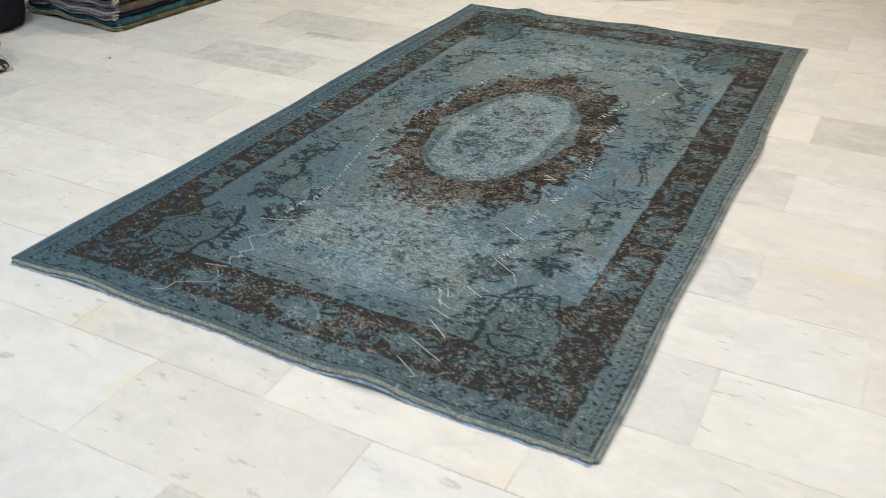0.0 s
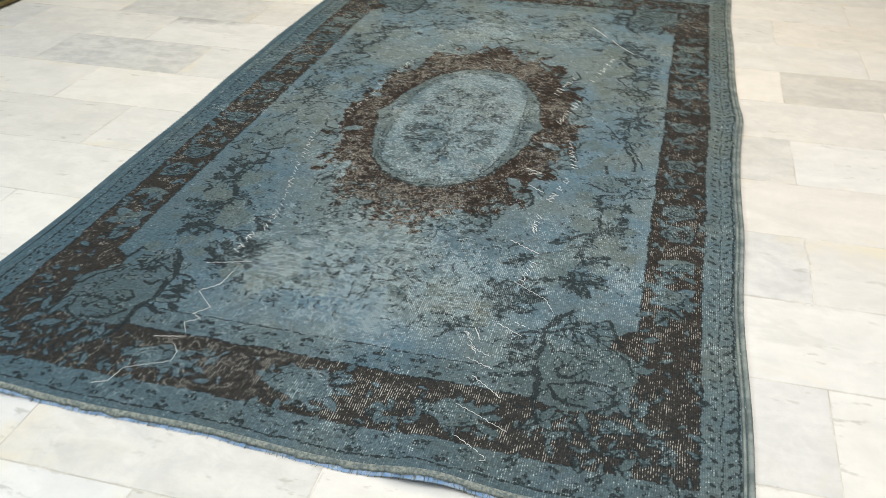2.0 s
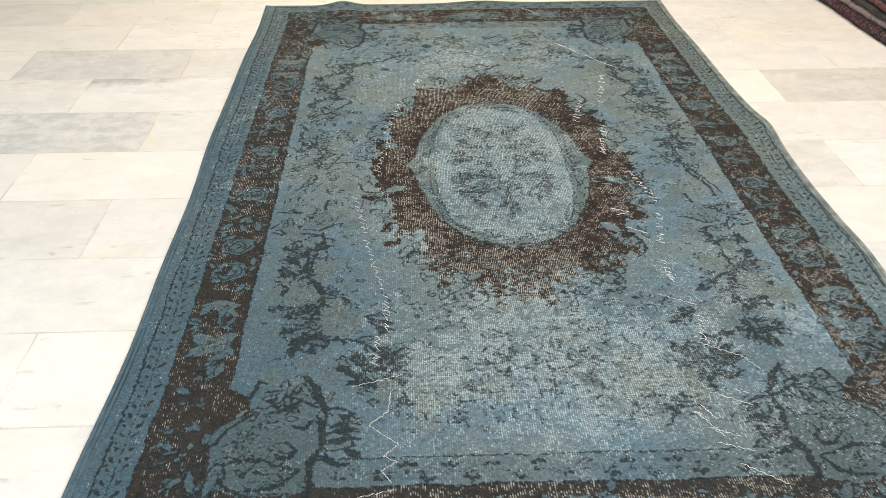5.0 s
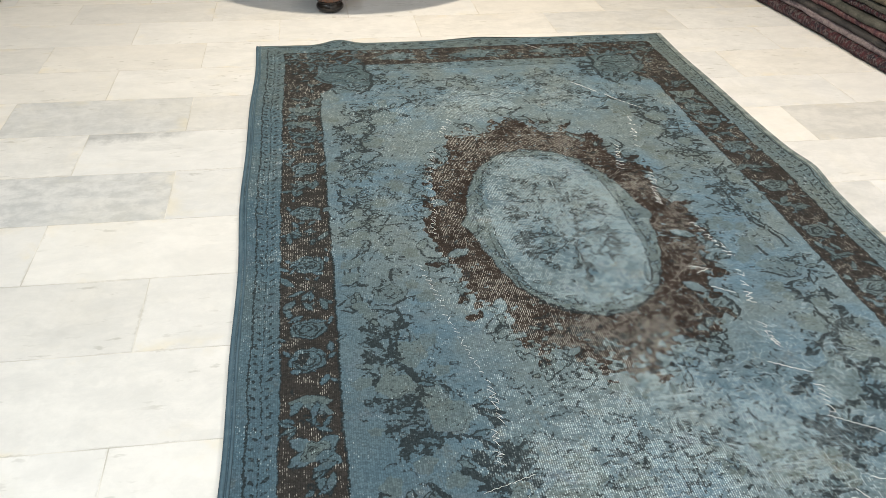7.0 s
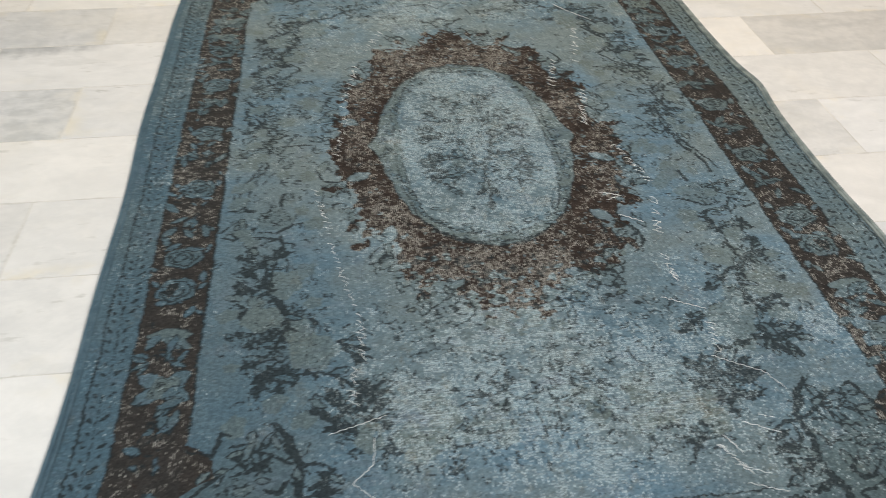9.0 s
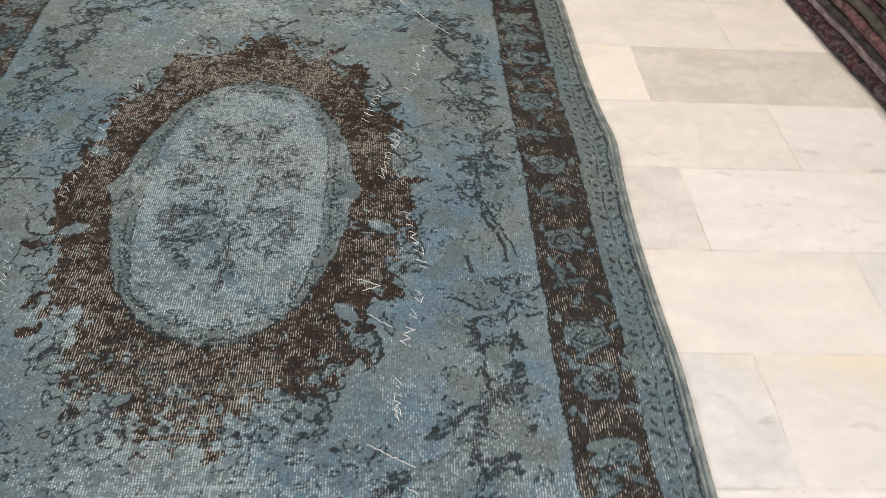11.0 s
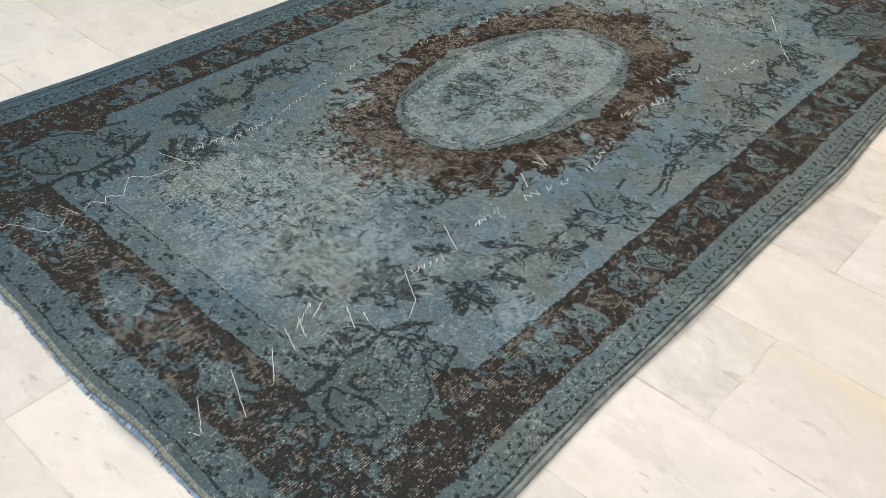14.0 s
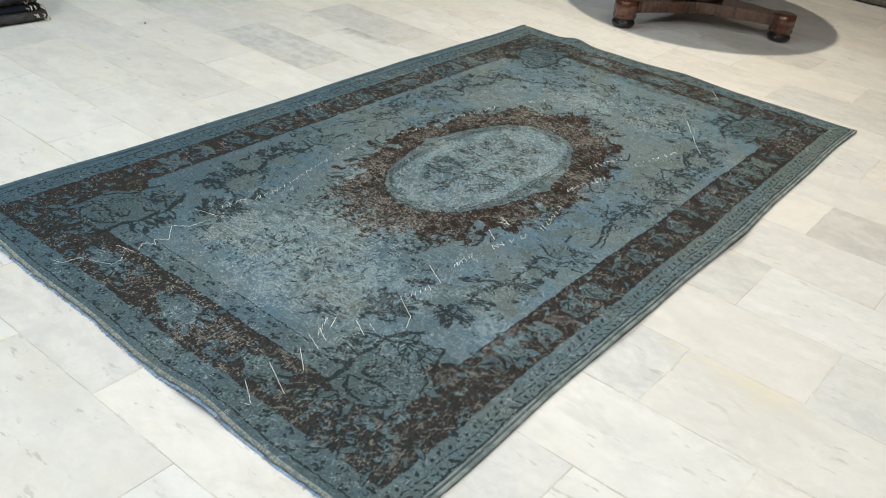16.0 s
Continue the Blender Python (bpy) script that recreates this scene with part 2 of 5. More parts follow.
    brown = ramp(tree, math_node(tree, "ADD", brown, math_node(tree, "MULTIPLY", ragged, 0.6)), 0.22, 0.70)
    # dye taken up unevenly: bluer, greyer and olive blots, more of them where the pile is thin
    thin = ramp(tree, wear, 0.10, 0.60)
    blot = math_node(tree, "ADD", 0.22, math_node(tree, "MULTIPLY", thin, 0.45))
    col = mixed(tree, math_node(tree, "MULTIPLY", ramp(tree, noise_node(tree, stretched(tree, at, (1.0, 1.3, 1.0)), 11.0, 5, 0.7, 0.4), 0.54, 0.66), blot), col, LAVENDER)
    col = mixed(tree, math_node(tree, "MULTIPLY", ramp(tree, noise_node(tree, stretched(tree, at, (1.3, 1.0, 2.0)), 17.0, 5, 0.72, 0.4), 0.55, 0.68), blot), col, KHAKI)
    brown_col = mixed(tree, ramp(tree, noise_node(tree, at, 30.0, 4), 0.35, 0.7), BROWN, RUST)
    brown_col = mixed(tree, math_node(tree, "MULTIPLY", fill, 0.75), brown_col, SLATE)
    col = mixed(tree, brown, col, brown_col)
    # pile rubbed thin
    rubbed = math_node(tree, "MULTIPLY", wear, ramp(tree, noise_node(tree, stretched(tree, at, (1.0, 2.0, 1.0)), 46.0, 5, 0.75), 0.44, 0.58))
    col = mixed(tree, math_node(tree, "MULTIPLY", math_node(tree, "MULTIPLY", rubbed, 0.58), math_node(tree, "SUBTRACT", 1.0, math_node(tree, "MULTIPLY", brown, 0.92))), col, PALE_BLUE)
    # crumbs of drawing left in the thin pile
    crumbs = noise_node(tree, stretched(tree, at, (38.0, 105.0, 1.0)), 1.0, 4, 0.7, 0.5)
    crumbs = math_node(tree, "MULTIPLY", ramp(tree, math_node(tree, "ADD", crumbs, math_node(tree, "MULTIPLY", tufts, 0.2)), 0.57, 0.66), math_node(tree, "ADD", 0.10, math_node(tree, "MULTIPLY", thin, 0.34)))
    dark = math_node(tree, "MAXIMUM", dark, crumbs)
    col = mixed(tree, math_node(tree, "MULTIPLY", dark, math_node(tree, "SUBTRACT", 0.95, math_node(tree, "MULTIPLY", rubbed, 0.20))), col, INK)
    # bare warp threads: short pale dashes, one row of them to each warp
    knot, lot = knots(0.0058)
    along = math_node(tree, "SUBTRACT", 1.0, math_node(tree, "ABSOLUTE", math_node(tree, "SUBTRACT", math_node(tree, "MULTIPLY", math_node(tree, "FRACT", knot), 2.0), 1.0)))
    broken = ramp(tree, along, 0.05, 0.55)
    # on the brown the warp lies bare in longer runs
    broken = math_node(tree, "ADD", broken, math_node(tree, "MULTIPLY", math_node(tree, "SUBTRACT", 1.0, broken), math_node(tree, "MULTIPLY", brown, 0.7)))
    dash = math_node(tree, "MULTIPLY", ramp(tree, across, 0.05, 0.85), broken)
    patches = noise_node(tree, at, 15.0, 6, 0.74)
    clusters = noise_node(tree, at, 48.0, 4, 0.7)
    level = math_node(tree, "ADD", math_node(tree, "MULTIPLY", wear, 0.90), math_node(tree, "MULTIPLY", math_node(tree, "SUBTRACT", patches, 0.5), 1.1))
    level = math_node(tree, "ADD", level, math_node(tree, "MULTIPLY", math_node(tree, "SUBTRACT", clusters, 0.5), math_node(tree, "ADD", 0.9, math_node(tree, "MULTIPLY", brown, 0.9))))
    level = math_node(tree, "ADD", level, math_node(tree, "MULTIPLY", brown, 0.06))
    uneven = math_node(tree, "MULTIPLY", tufts, math_node(tree, "ADD", 0.6, math_node(tree, "MULTIPLY", wear, 0.6)))
    level = math_node(tree, "ADD", math_node(tree, "MINIMUM", level, 0.50), uneven)
    cover = ramp(tree, math_node(tree, "SUBTRACT", level, math_node(tree, "MULTIPLY", lot, 0.52)), -0.06, 0.34)
    bare = math_node(tree, "MULTIPLY", math_node(tree, "ADD", math_node(tree, "SUBTRACT", 0.10, math_node(tree, "MULTIPLY", brown, 0.08)), math_node(tree, "MULTIPLY", dash, 0.88)), cover)
    shown = math_node(tree, "SUBTRACT", 0.95, math_node(tree, "MULTIPLY", dark, 0.50))
    col = mixed(tree, math_node(tree, "MULTIPLY", bare, shown), col, mixed(tree, brown, PALE, CREAM))
    weft = ramp(tree, noise_node(tree, stretched(tree, at, (7.0, 190.0, 1.0)), 1.0, 3, 0.6), 0.52, 0.70)
    col = mixed(tree, math_node(tree, "MULTIPLY", math_node(tree, "MULTIPLY", weft, ramp(tree, wear, 0.15, 0.70)), math_node(tree, "MULTIPLY", shown, 0.36)), col, mixed(tree, brown, PALE, CREAM))
    # every knot took the dye a little differently
    col = mixed(tree, math_node(tree, "MULTIPLY", tuft, 0.62), mixed(tree, 1.0, col, (1.12, 1.12, 1.12), "MULTIPLY"), mixed(tree, 1.0, col, (0.50, 0.51, 0.52), "MULTIPLY"))
    # shade in the hollows between warp columns, put into the colour
    furrow_shade = math_node(tree, "MULTIPLY", ramp(tree, math_node(tree, "MULTIPLY", across, -1.0), 0.2, 0.95), 0.22)
    col = mixed(tree, furrow_shade, col, mixed(tree, 1.0, col, (0.35, 0.35, 0.36), "MULTIPLY"))
    grain = noise_node(tree, at, 330.0, 2, 0.7)
    col = mixed(tree, ramp(tree, grain, 0.25, 0.75), mixed(tree, 1.0, col, (0.74, 0.74, 0.74), "MULTIPLY"), col)
    tree.links.new(col, bsdf.inputs["Base Color"])
    relief = math_node(tree, "SUBTRACT", grain, math_node(tree, "MULTIPLY", brown, 0.4))
    bump(tree, bsdf, relief, 0.45, 0.003)
    return mat


LAVENDER, KHAKI, SLATE = (0.150, 0.190, 0.245), (0.165, 0.158, 0.120), (0.043, 0.047, 0.047)
TEAL, BLUE, DEEP_BLUE, GREY_TEAL = (0.205, 0.262, 0.273), (0.142, 0.245, 0.328), (0.068, 0.126, 0.168), (0.238, 0.297, 0.310)
FILL, OLIVE, BROWN, RUST, INK = (0.062, 0.095, 0.104), (0.150, 0.174, 0.146), (0.033, 0.0255, 0.0220), (0.055, 0.0418, 0.0352), (0.027, 0.036, 0.040)
CREAM, PALE, PALE_BLUE, GREY_GREEN = (0.60, 0.59, 0.54), (0.58, 0.69, 0.715), (0.25, 0.380, 0.440), (0.165, 0.190, 0.178)

MARBLE, PLAIN_MARBLE, VEINED, STAINED = make_marble("white_marble"), make_marble("white_marble_far", False, False), make_marble("veined_marble", "vein"), make_marble("stained_marble", "rust")
GROUT = make_plain("grout", (0.82, 0.80, 0.75), (0.50, 0.48, 0.43), 6, 0.9)
# kept dark so that the room's shell throws little light back
PLASTER = make_plain("wall_plaster", (0.25, 0.24, 0.23), (0.21, 0.20, 0.19), 2, 0.85)
WOOD = make_wood()
EBONY = make_plain("black_lacquered_wood", (0.012, 0.010, 0.010), (0.022, 0.018, 0.016), 12, 0.2, 0.5)
PILE = make_rug_pile()
EDGE_BLUE = make_plain("blue_selvedge_cord", (0.10, 0.16, 0.20), (0.07, 0.12, 0.155), 26, 0.95, 0.1, 0.5)
CORD = make_plain("greyed_blue_selvedge_cord", (0.30, 0.345, 0.335), (0.14, 0.175, 0.178), 26, 0.95, 0.1, 0.5)
KILIM = make_plain("bleached_cotton_end", (0.42, 0.45, 0.40), (0.15, 0.20, 0.21), 150, 0.95, 0.1, 0.6)
BACKING = make_plain("pale_blue_rug_back", (0.24, 0.40, 0.66), (0.46, 0.58, 0.74), 60, 0.95, 0.1, 0.5)
THREAD = make_plain("white_repair_thread", (0.93, 0.95, 0.94), (0.80, 0.85, 0.84), 60, 0.9, 0.1)
DARK_CLOTH = make_plain("dark_cloth", (0.012, 0.014, 0.019), (0.02, 0.022, 0.028), 9, 0.95, 0.1, 0.4)
FRINGE = make_plain("cream_fringe", (0.60, 0.57, 0.47), (0.45, 0.43, 0.36), 40, 0.95, 0.1, 0.6)
def make_glow(name, colour, strength):
    mat, tree, bsdf = material(name, 0.6, 0.2)
    bsdf.inputs["Base Color"].default_value = (0.8, 0.8, 0.8, 1)
    bsdf.inputs["Emission Color"].default_value = (*colour, 1)
    bsdf.inputs["Emission Strength"].default_value = strength
    return mat


# weak glow for the faces of the added lamps
GLOW = make_glow("lit_diffuser", (1.0, 0.98, 0.95), 1.2)
LAMP_FACE = make_plain("white_lamp_housing", (0.8, 0.8, 0.8), (0.75, 0.75, 0.75), 4, 0.5)


# ---- mesh helpers ----
def part(name, bm, mat, parent=None, label="", smooth=True):
    mesh = bpy.data.meshes.new(name)
    bm.to_mesh(mesh)
    bm.free()
    mesh.materials.append(mat)
    if smooth:
        mesh.shade_smooth()
    ob = new(name, mesh)
    ob.parent = parent
    return tagged(ob, label)


def empty(name, m, label, category, group="", kind=""):
    ob = new(name)
    ob.matrix_basis = m
    return tagged(ob, label, category, group, kind)


def block(x0, x1, y0, y1, z0, z1, bevel=0.0):
    bm = bmesh.new()
    bmesh.ops.create_cube(bm, size=1.0)
    bmesh.ops.transform(bm, matrix=Matrix.LocRotScale(((x0 + x1) / 2, (y0 + y1) / 2, (z0 + z1) / 2), None, (x1 - x0, y1 - y0, z1 - z0)), verts=bm.verts)
    if bevel:
        bmesh.ops.bevel(bm, geom=bm.edges[:], offset=bevel, segments=2, affect="EDGES", profile=0.5)
    return bm


def lathe(profile, steps=32):
    """A turned form from (radius, height) pairs."""
    bm = bmesh.new()
    rings = []
    for r, z in profile:
        rings.append([bm.verts.new((r * math.cos(2 * math.pi * k / steps), r * math.sin(2 * math.pi * k / steps), z)) for k in range(steps)])
    for low, high in zip(rings, rings[1:]):
        for k in range(steps):
            bm.faces.new((low[k], low[(k + 1) % steps], high[(k + 1) % steps], high[k]))
    bm.faces.new(rings[0][::-1])
    bm.faces.new(rings[-1])
    return bm


def tube(points, radius, sides=6):
    bm = bmesh.new()
    rings = []
    for k, p in enumerate(points):
        ahead = (points[min(k + 1, len(points) - 1)] - points[max(k - 1, 0)]).normalized()
        side = ahead.cross(Vector((0, 0, 1))).normalized()
        above = side.cross(ahead)
        rings.append([bm.verts.new(p + radius * (math.cos(a) * side + math.sin(a) * above)) for a in (2 * math.pi * j / sides for j in range(sides))])
    for low, high in zip(rings, rings[1:]):
        for k in range(sides):
            bm.faces.new((low[k], low[(k + 1) % sides], high[(k + 1) % sides], high[k]))
    bm.faces.new(rings[0][::-1])
    bm.faces.new(rings[-1])
    return bm


# ---- room ----
X0, X1, Y0, Y1 = -3.9, 3.3, -4.4, 4.9
T = 0.15
# walls and ceiling added to close the room and hold down bounced light
for name, box in (("wall_west", (X0 - T, X0, Y0 - T, Y1 + T)), ("wall_east", (X1, X1 + T, Y0 - T, Y1 + T)), ("wall_south", (X0, X1, Y0 - T, Y0)), ("wall_north", (X0, X1, Y1, Y1 + T))):
    tagged(part(name, block(*box, -0.05, CEILING), PLASTER, smooth=False), "showroom wall added round the floor, dark to cut bounced light", "wall", kind="structure")
tagged(part("ceiling", block(X0 - T, X1 + T, Y0 - T, Y1 + T, CEILING, CEILING + T), PLASTER, smooth=False), "ceiling added out of view, dark to cut bounced light", "ceiling", kind="structure")
floor = tagged(part("floor", block(X0, X1, Y0, Y1, -0.06, -0.0007), GROUT, smooth=False), "polished white marble tile floor laid in staggered rows", "floor", kind="structure")

# ---- the overdyed rug: pattern drawn on a fine grid ----
PX, HALF_U, HALF_V = 0.0025, 0.900, 1.505
NU, NV = round(2 * HALF_U / PX), round(2 * HALF_V / PX)
axis_u, axis_v = np.linspace(-HALF_U, HALF_U, NU + 1), np.linspace(-HALF_V, HALF_V, NV + 1)
rng = np.random.default_rng(7)


def smooth_noise(cells_u, cells_v, seed):
    """Soft random field between -1 and 1 on the rug's grid."""
    r = np.random.default_rng(seed)
    grid = r.uniform(-1, 1, (cells_v + 3, cells_u + 3))
    a, b = np.linspace(0, cells_v, NV + 1), np.linspace(0, cells_u, NU + 1)
    i, j = a.astype(int), b.astype(int)
    s, t = (a - i), (b - j)
    s, t = (s * s * (3 - 2 * s))[:, None], (t * t * (3 - 2 * t))[None]
    g00, g01 = grid[np.ix_(i, j)], grid[np.ix_(i, j + 1)]
    g10, g11 = grid[np.ix_(i + 1, j)], grid[np.ix_(i + 1, j + 1)]
    return (g00 * (1 - t) + g01 * t) * (1 - s) + (g10 * (1 - t) + g11 * t) * s


GU, GV = np.meshgrid(axis_u, axis_v)
MID_U = 0.012
WU = GU - MID_U + 0.0035 * smooth_noise(30, 50, 1) + 0.0020 * smooth_noise(110, 180, 2) + 0.0024 * smooth_noise(330, 550, 5)
WV = GV + 0.0035 * smooth_noise(30, 50, 3) + 0.0020 * smooth_noise(110, 180, 4) + 0.0024 * smooth_noise(330, 550, 6)
LAYER = {key: np.zeros((NV + 1, NU + 1)) for key in ("brown", "dark", "wear", "fill", "olive", "blue")}


def window(u0, u1, v0, v1, pad=0.012):
    i0, i1 = np.searchsorted(axis_v, (v0 - pad, v1 + pad))
    j0, j1 = np.searchsorted(axis_u, (u0 + MID_U - pad, u1 + MID_U + pad))
    return slice(i0, max(i1, i0 + 1)), slice(j0, max(j1, j0 + 1))


def lay(key, w, mask, value=1.0):
    LAYER[key][w] += mask * (value - LAYER[key][w])


def inside(d, soft=0.0026):
    """1 where the signed distance d is negative, with a soft edge."""
    return np.clip(0.5 - d / soft, 0, 1)


def clear(w, mask, tint=1.0, olive=0.0):
    """Dyed pile in place of the brown ground."""
    lay("brown", w, mask, 0.0)
    lay("dark", w, mask, 0.0)
    lay("fill", w, mask, tint)
    lay("olive", w, mask, olive)


def bar(u0, u1, v0, v1, key="dark", value=1.0):
    w = window(u0, u1, v0, v1)
    u, v = WU[w], WV[w]
    d = np.maximum(np.maximum(u0 - u, u - u1), np.maximum(v0 - v, v - v1))
    lay(key, w, inside(d), value)


def bent(p, q, bend, n=9):
    """Points of a curve from p to q that swells sideways by bend times its length."""
    (a, b), (c, d) = p, q
    out = []
    for t in np.linspace(0, 1, n):
        k = 4 * t * (1 - t) * bend
        out.append((a + (c - a) * t - (d - b) * k, b + (d - b) * t + (c - a) * k))
    return out


def stroke(points, width=0.005, key="dark", value=1.0, taper=0.5):
    last = len(points) - 1
    for k in range(last):
        (a, b), (c, d) = points[k], points[k + 1]
        half = (width + 0.0018) / 2 * (1 - taper * abs(2 * (k + 0.5) / last - 1))
        w = window(min(a, c), max(a, c), min(b, d), max(b, d))
        u, v = WU[w], WV[w]
        long = (c - a) ** 2 + (d - b) ** 2 + 1e-9
        t = np.clip(((u - a) * (c - a) + (v - b) * (d - b)) / long, 0, 1)
        m = inside(np.hypot(u - a - t * (c - a), v - b - t * (d - b)) - half)
        LAYER[key][w] = np.maximum(LAYER[key][w], m * value)


def leaf(u0, v0, angle, length, width, tint=0.8, line=0.9, olive=0.0, solid=False):
    """A pointed leaf from its stalk outwards; solid leaves are all ink."""
    c, s = math.cos(radians(angle)), math.sin(radians(angle))
    w = window(u0 - length, u0 + length, v0 - length, v0 + length)
    u, v = WU[w] - u0, WV[w] - v0
    x, y = (u * c + v * s) / length, -u * s + v * c
    half = width / 2 * np.sin(math.pi * np.clip(x, 0, 1)) ** 0.8
    d = np.where((x < 0) | (x > 1), 0.02, np.abs(y) - half)
    if solid:
        d = np.where((x < 0) | (x > 1), 0.02, np.abs(y) - 1.3 * half)
        LAYER["dark"][w] = np.maximum(LAYER["dark"][w], inside(d) * line)
        return
    clear(w, inside(d), tint, olive)
    edge = inside(np.abs(d) - 0.0023) * line
    rib = inside(np.abs(y) - 0.0009) * (x > 0.15) * (x < 0.8) * line * 0.6
    LAYER["dark"][w] = np.maximum(LAYER["dark"][w], np.maximum(edge, rib))


def rose(u0, v0, r, squash=1.0, turn=0.0, tint=1.0, olive=0.0, line=0.85, petals=5):
    w = window(u0 - 1.4 * r, u0 + 1.4 * r, v0 - 1.4 * r, v0 + 1.4 * r)
    c, s = math.cos(radians(turn)), math.sin(radians(turn))
    u, v = WU[w] - u0, WV[w] - v0
    x, y = u * c + v * s, (-u * s + v * c) / squash
    rho, th = np.hypot(x, y), np.arctan2(y, x)
    shape = r * (1 + 0.10 * np.cos(petals * th + turn) + 0.04 * np.cos(3 * th + 2 * turn))
    d = rho - shape
    clear(w, inside(d), tint, olive)
    ink = inside(np.abs(d) - 0.0019) * (0.6 + 0.4 * np.cos(2 * th + turn))
    for k, at in enumerate((0.28, 0.52, 0.76)):
        ring = inside(np.abs(rho - at * shape * (1 + 0.10 * np.cos(2 * th + 2.1 * k))) - 0.0016)
        ink = np.maximum(ink, ring * (np.cos(th * (1 + k % 2) + 1.9 * k + turn) > -0.25))
    LAYER["dark"][w] = np.maximum(LAYER["dark"][w], ink * line * (rho < 1.25 * r))


def frond(u0, v0, angle, size, count=5, spread=120, line=0.95):
    """A dark spray: a few twigs that fan out from one stalk, set with slender pointed leaves."""
    for k in range(count):
        a = angle - spread / 2 + spread * k / max(count - 1, 1) + rng.uniform(-12, 12)
        reach = size * rng.uniform(0.7, 1.25)
        tip = (u0 + reach * math.cos(radians(a)), v0 + reach * math.sin(radians(a)))
        path = bent((u0, v0), tip, rng.uniform(-0.2, 0.2), 6)
        stroke(path, 0.0068, value=line)
        for i in (2, 3):
            side = rng.choice((-1, 1))
            if rng.uniform() < 0.6:
                leaf(*path[i], a + side * rng.uniform(25, 55), size * rng.uniform(0.4, 0.65), size * 0.12 + 0.0015, solid=rng.uniform() < 0.6, line=line)
        leaf(*path[3], a, size * rng.uniform(0.55, 0.8), size * 0.13 + 0.0015, solid=True, line=line * 0.92)


def branch(points, leaves=6, size=0.045, width=0.006, tint=0.7, line=0.95):
    """A woody stem through the points, with thorny leaves on both sides and a few open ones."""
    path = []
    for p, q in zip(points, points[1:]):
        path += bent(p, q, rng.uniform(-0.14, 0.14), 7)
    stroke(path, width, value=line, taper=0.3)
    leaves = leaves * 2
    for k in range(leaves):
        i = min(int((k + 0.5) / leaves * len(path)), len(path) - 2)
        (a, b), (c, d) = path[i], path[i + 1]
        turn = math.degrees(math.atan2(d - b, c - a)) + (50 if k % 2 else -50) + rng.uniform(-22, 22)
        if k % 5 == 2:
            leaf(a, b, turn, size * rng.uniform(0.9, 1.4), size * 0.42, tint, line)
        else:
            leaf(a, b, turn, size * rng.uniform(0.45, 0.95), size * 0.22, solid=True, line=line)


def curl(u0, v0, r, start, sweep, width=0.004, line=0.85):
    pts = [(u0 + r * (1 - 0.5 * t) * math.cos(radians(start + sweep * t)), v0 + r * (1 - 0.5 * t) * math.sin(radians(start + sweep * t))) for t in np.linspace(0, 1, 12)]
    stroke(pts, width, value=line)


def scatter(u0, v0, ru, rv, count, size, line=0.7, radial=False):
    """Loose small strokes of worn drawing inside an oval."""
    for _ in range(count):
        a, r = rng.uniform(0, 2 * math.pi), math.sqrt(rng.uniform(0, 1))
        u, v = u0 + ru * r * math.cos(a), v0 + rv * r * math.sin(a)
        turn = math.degrees(math.atan2(v - v0, u - u0)) + rng.uniform(-35, 35) if radial else rng.uniform(0, 360)
        pick = rng.uniform()
        if pick < 0.35:
            leaf(u, v, turn, size * rng.uniform(0.6, 1.4), size * 0.22, solid=True, line=line * rng.uniform(0.5, 1.1))
        elif pick < 0.55:
            leaf(u, v, turn, size * rng.uniform(0.7, 1.3), size * 0.38, 0.3, line * rng.uniform(0.6, 1.0))
        else:
            stroke(bent((u, v), (u + size * math.cos(radians(turn)), v + size * math.sin(radians(turn))), rng.uniform(-0.45, 0.45), 6), 0.0050, value=min(line * rng.uniform(0.5, 1.0), 1.0))


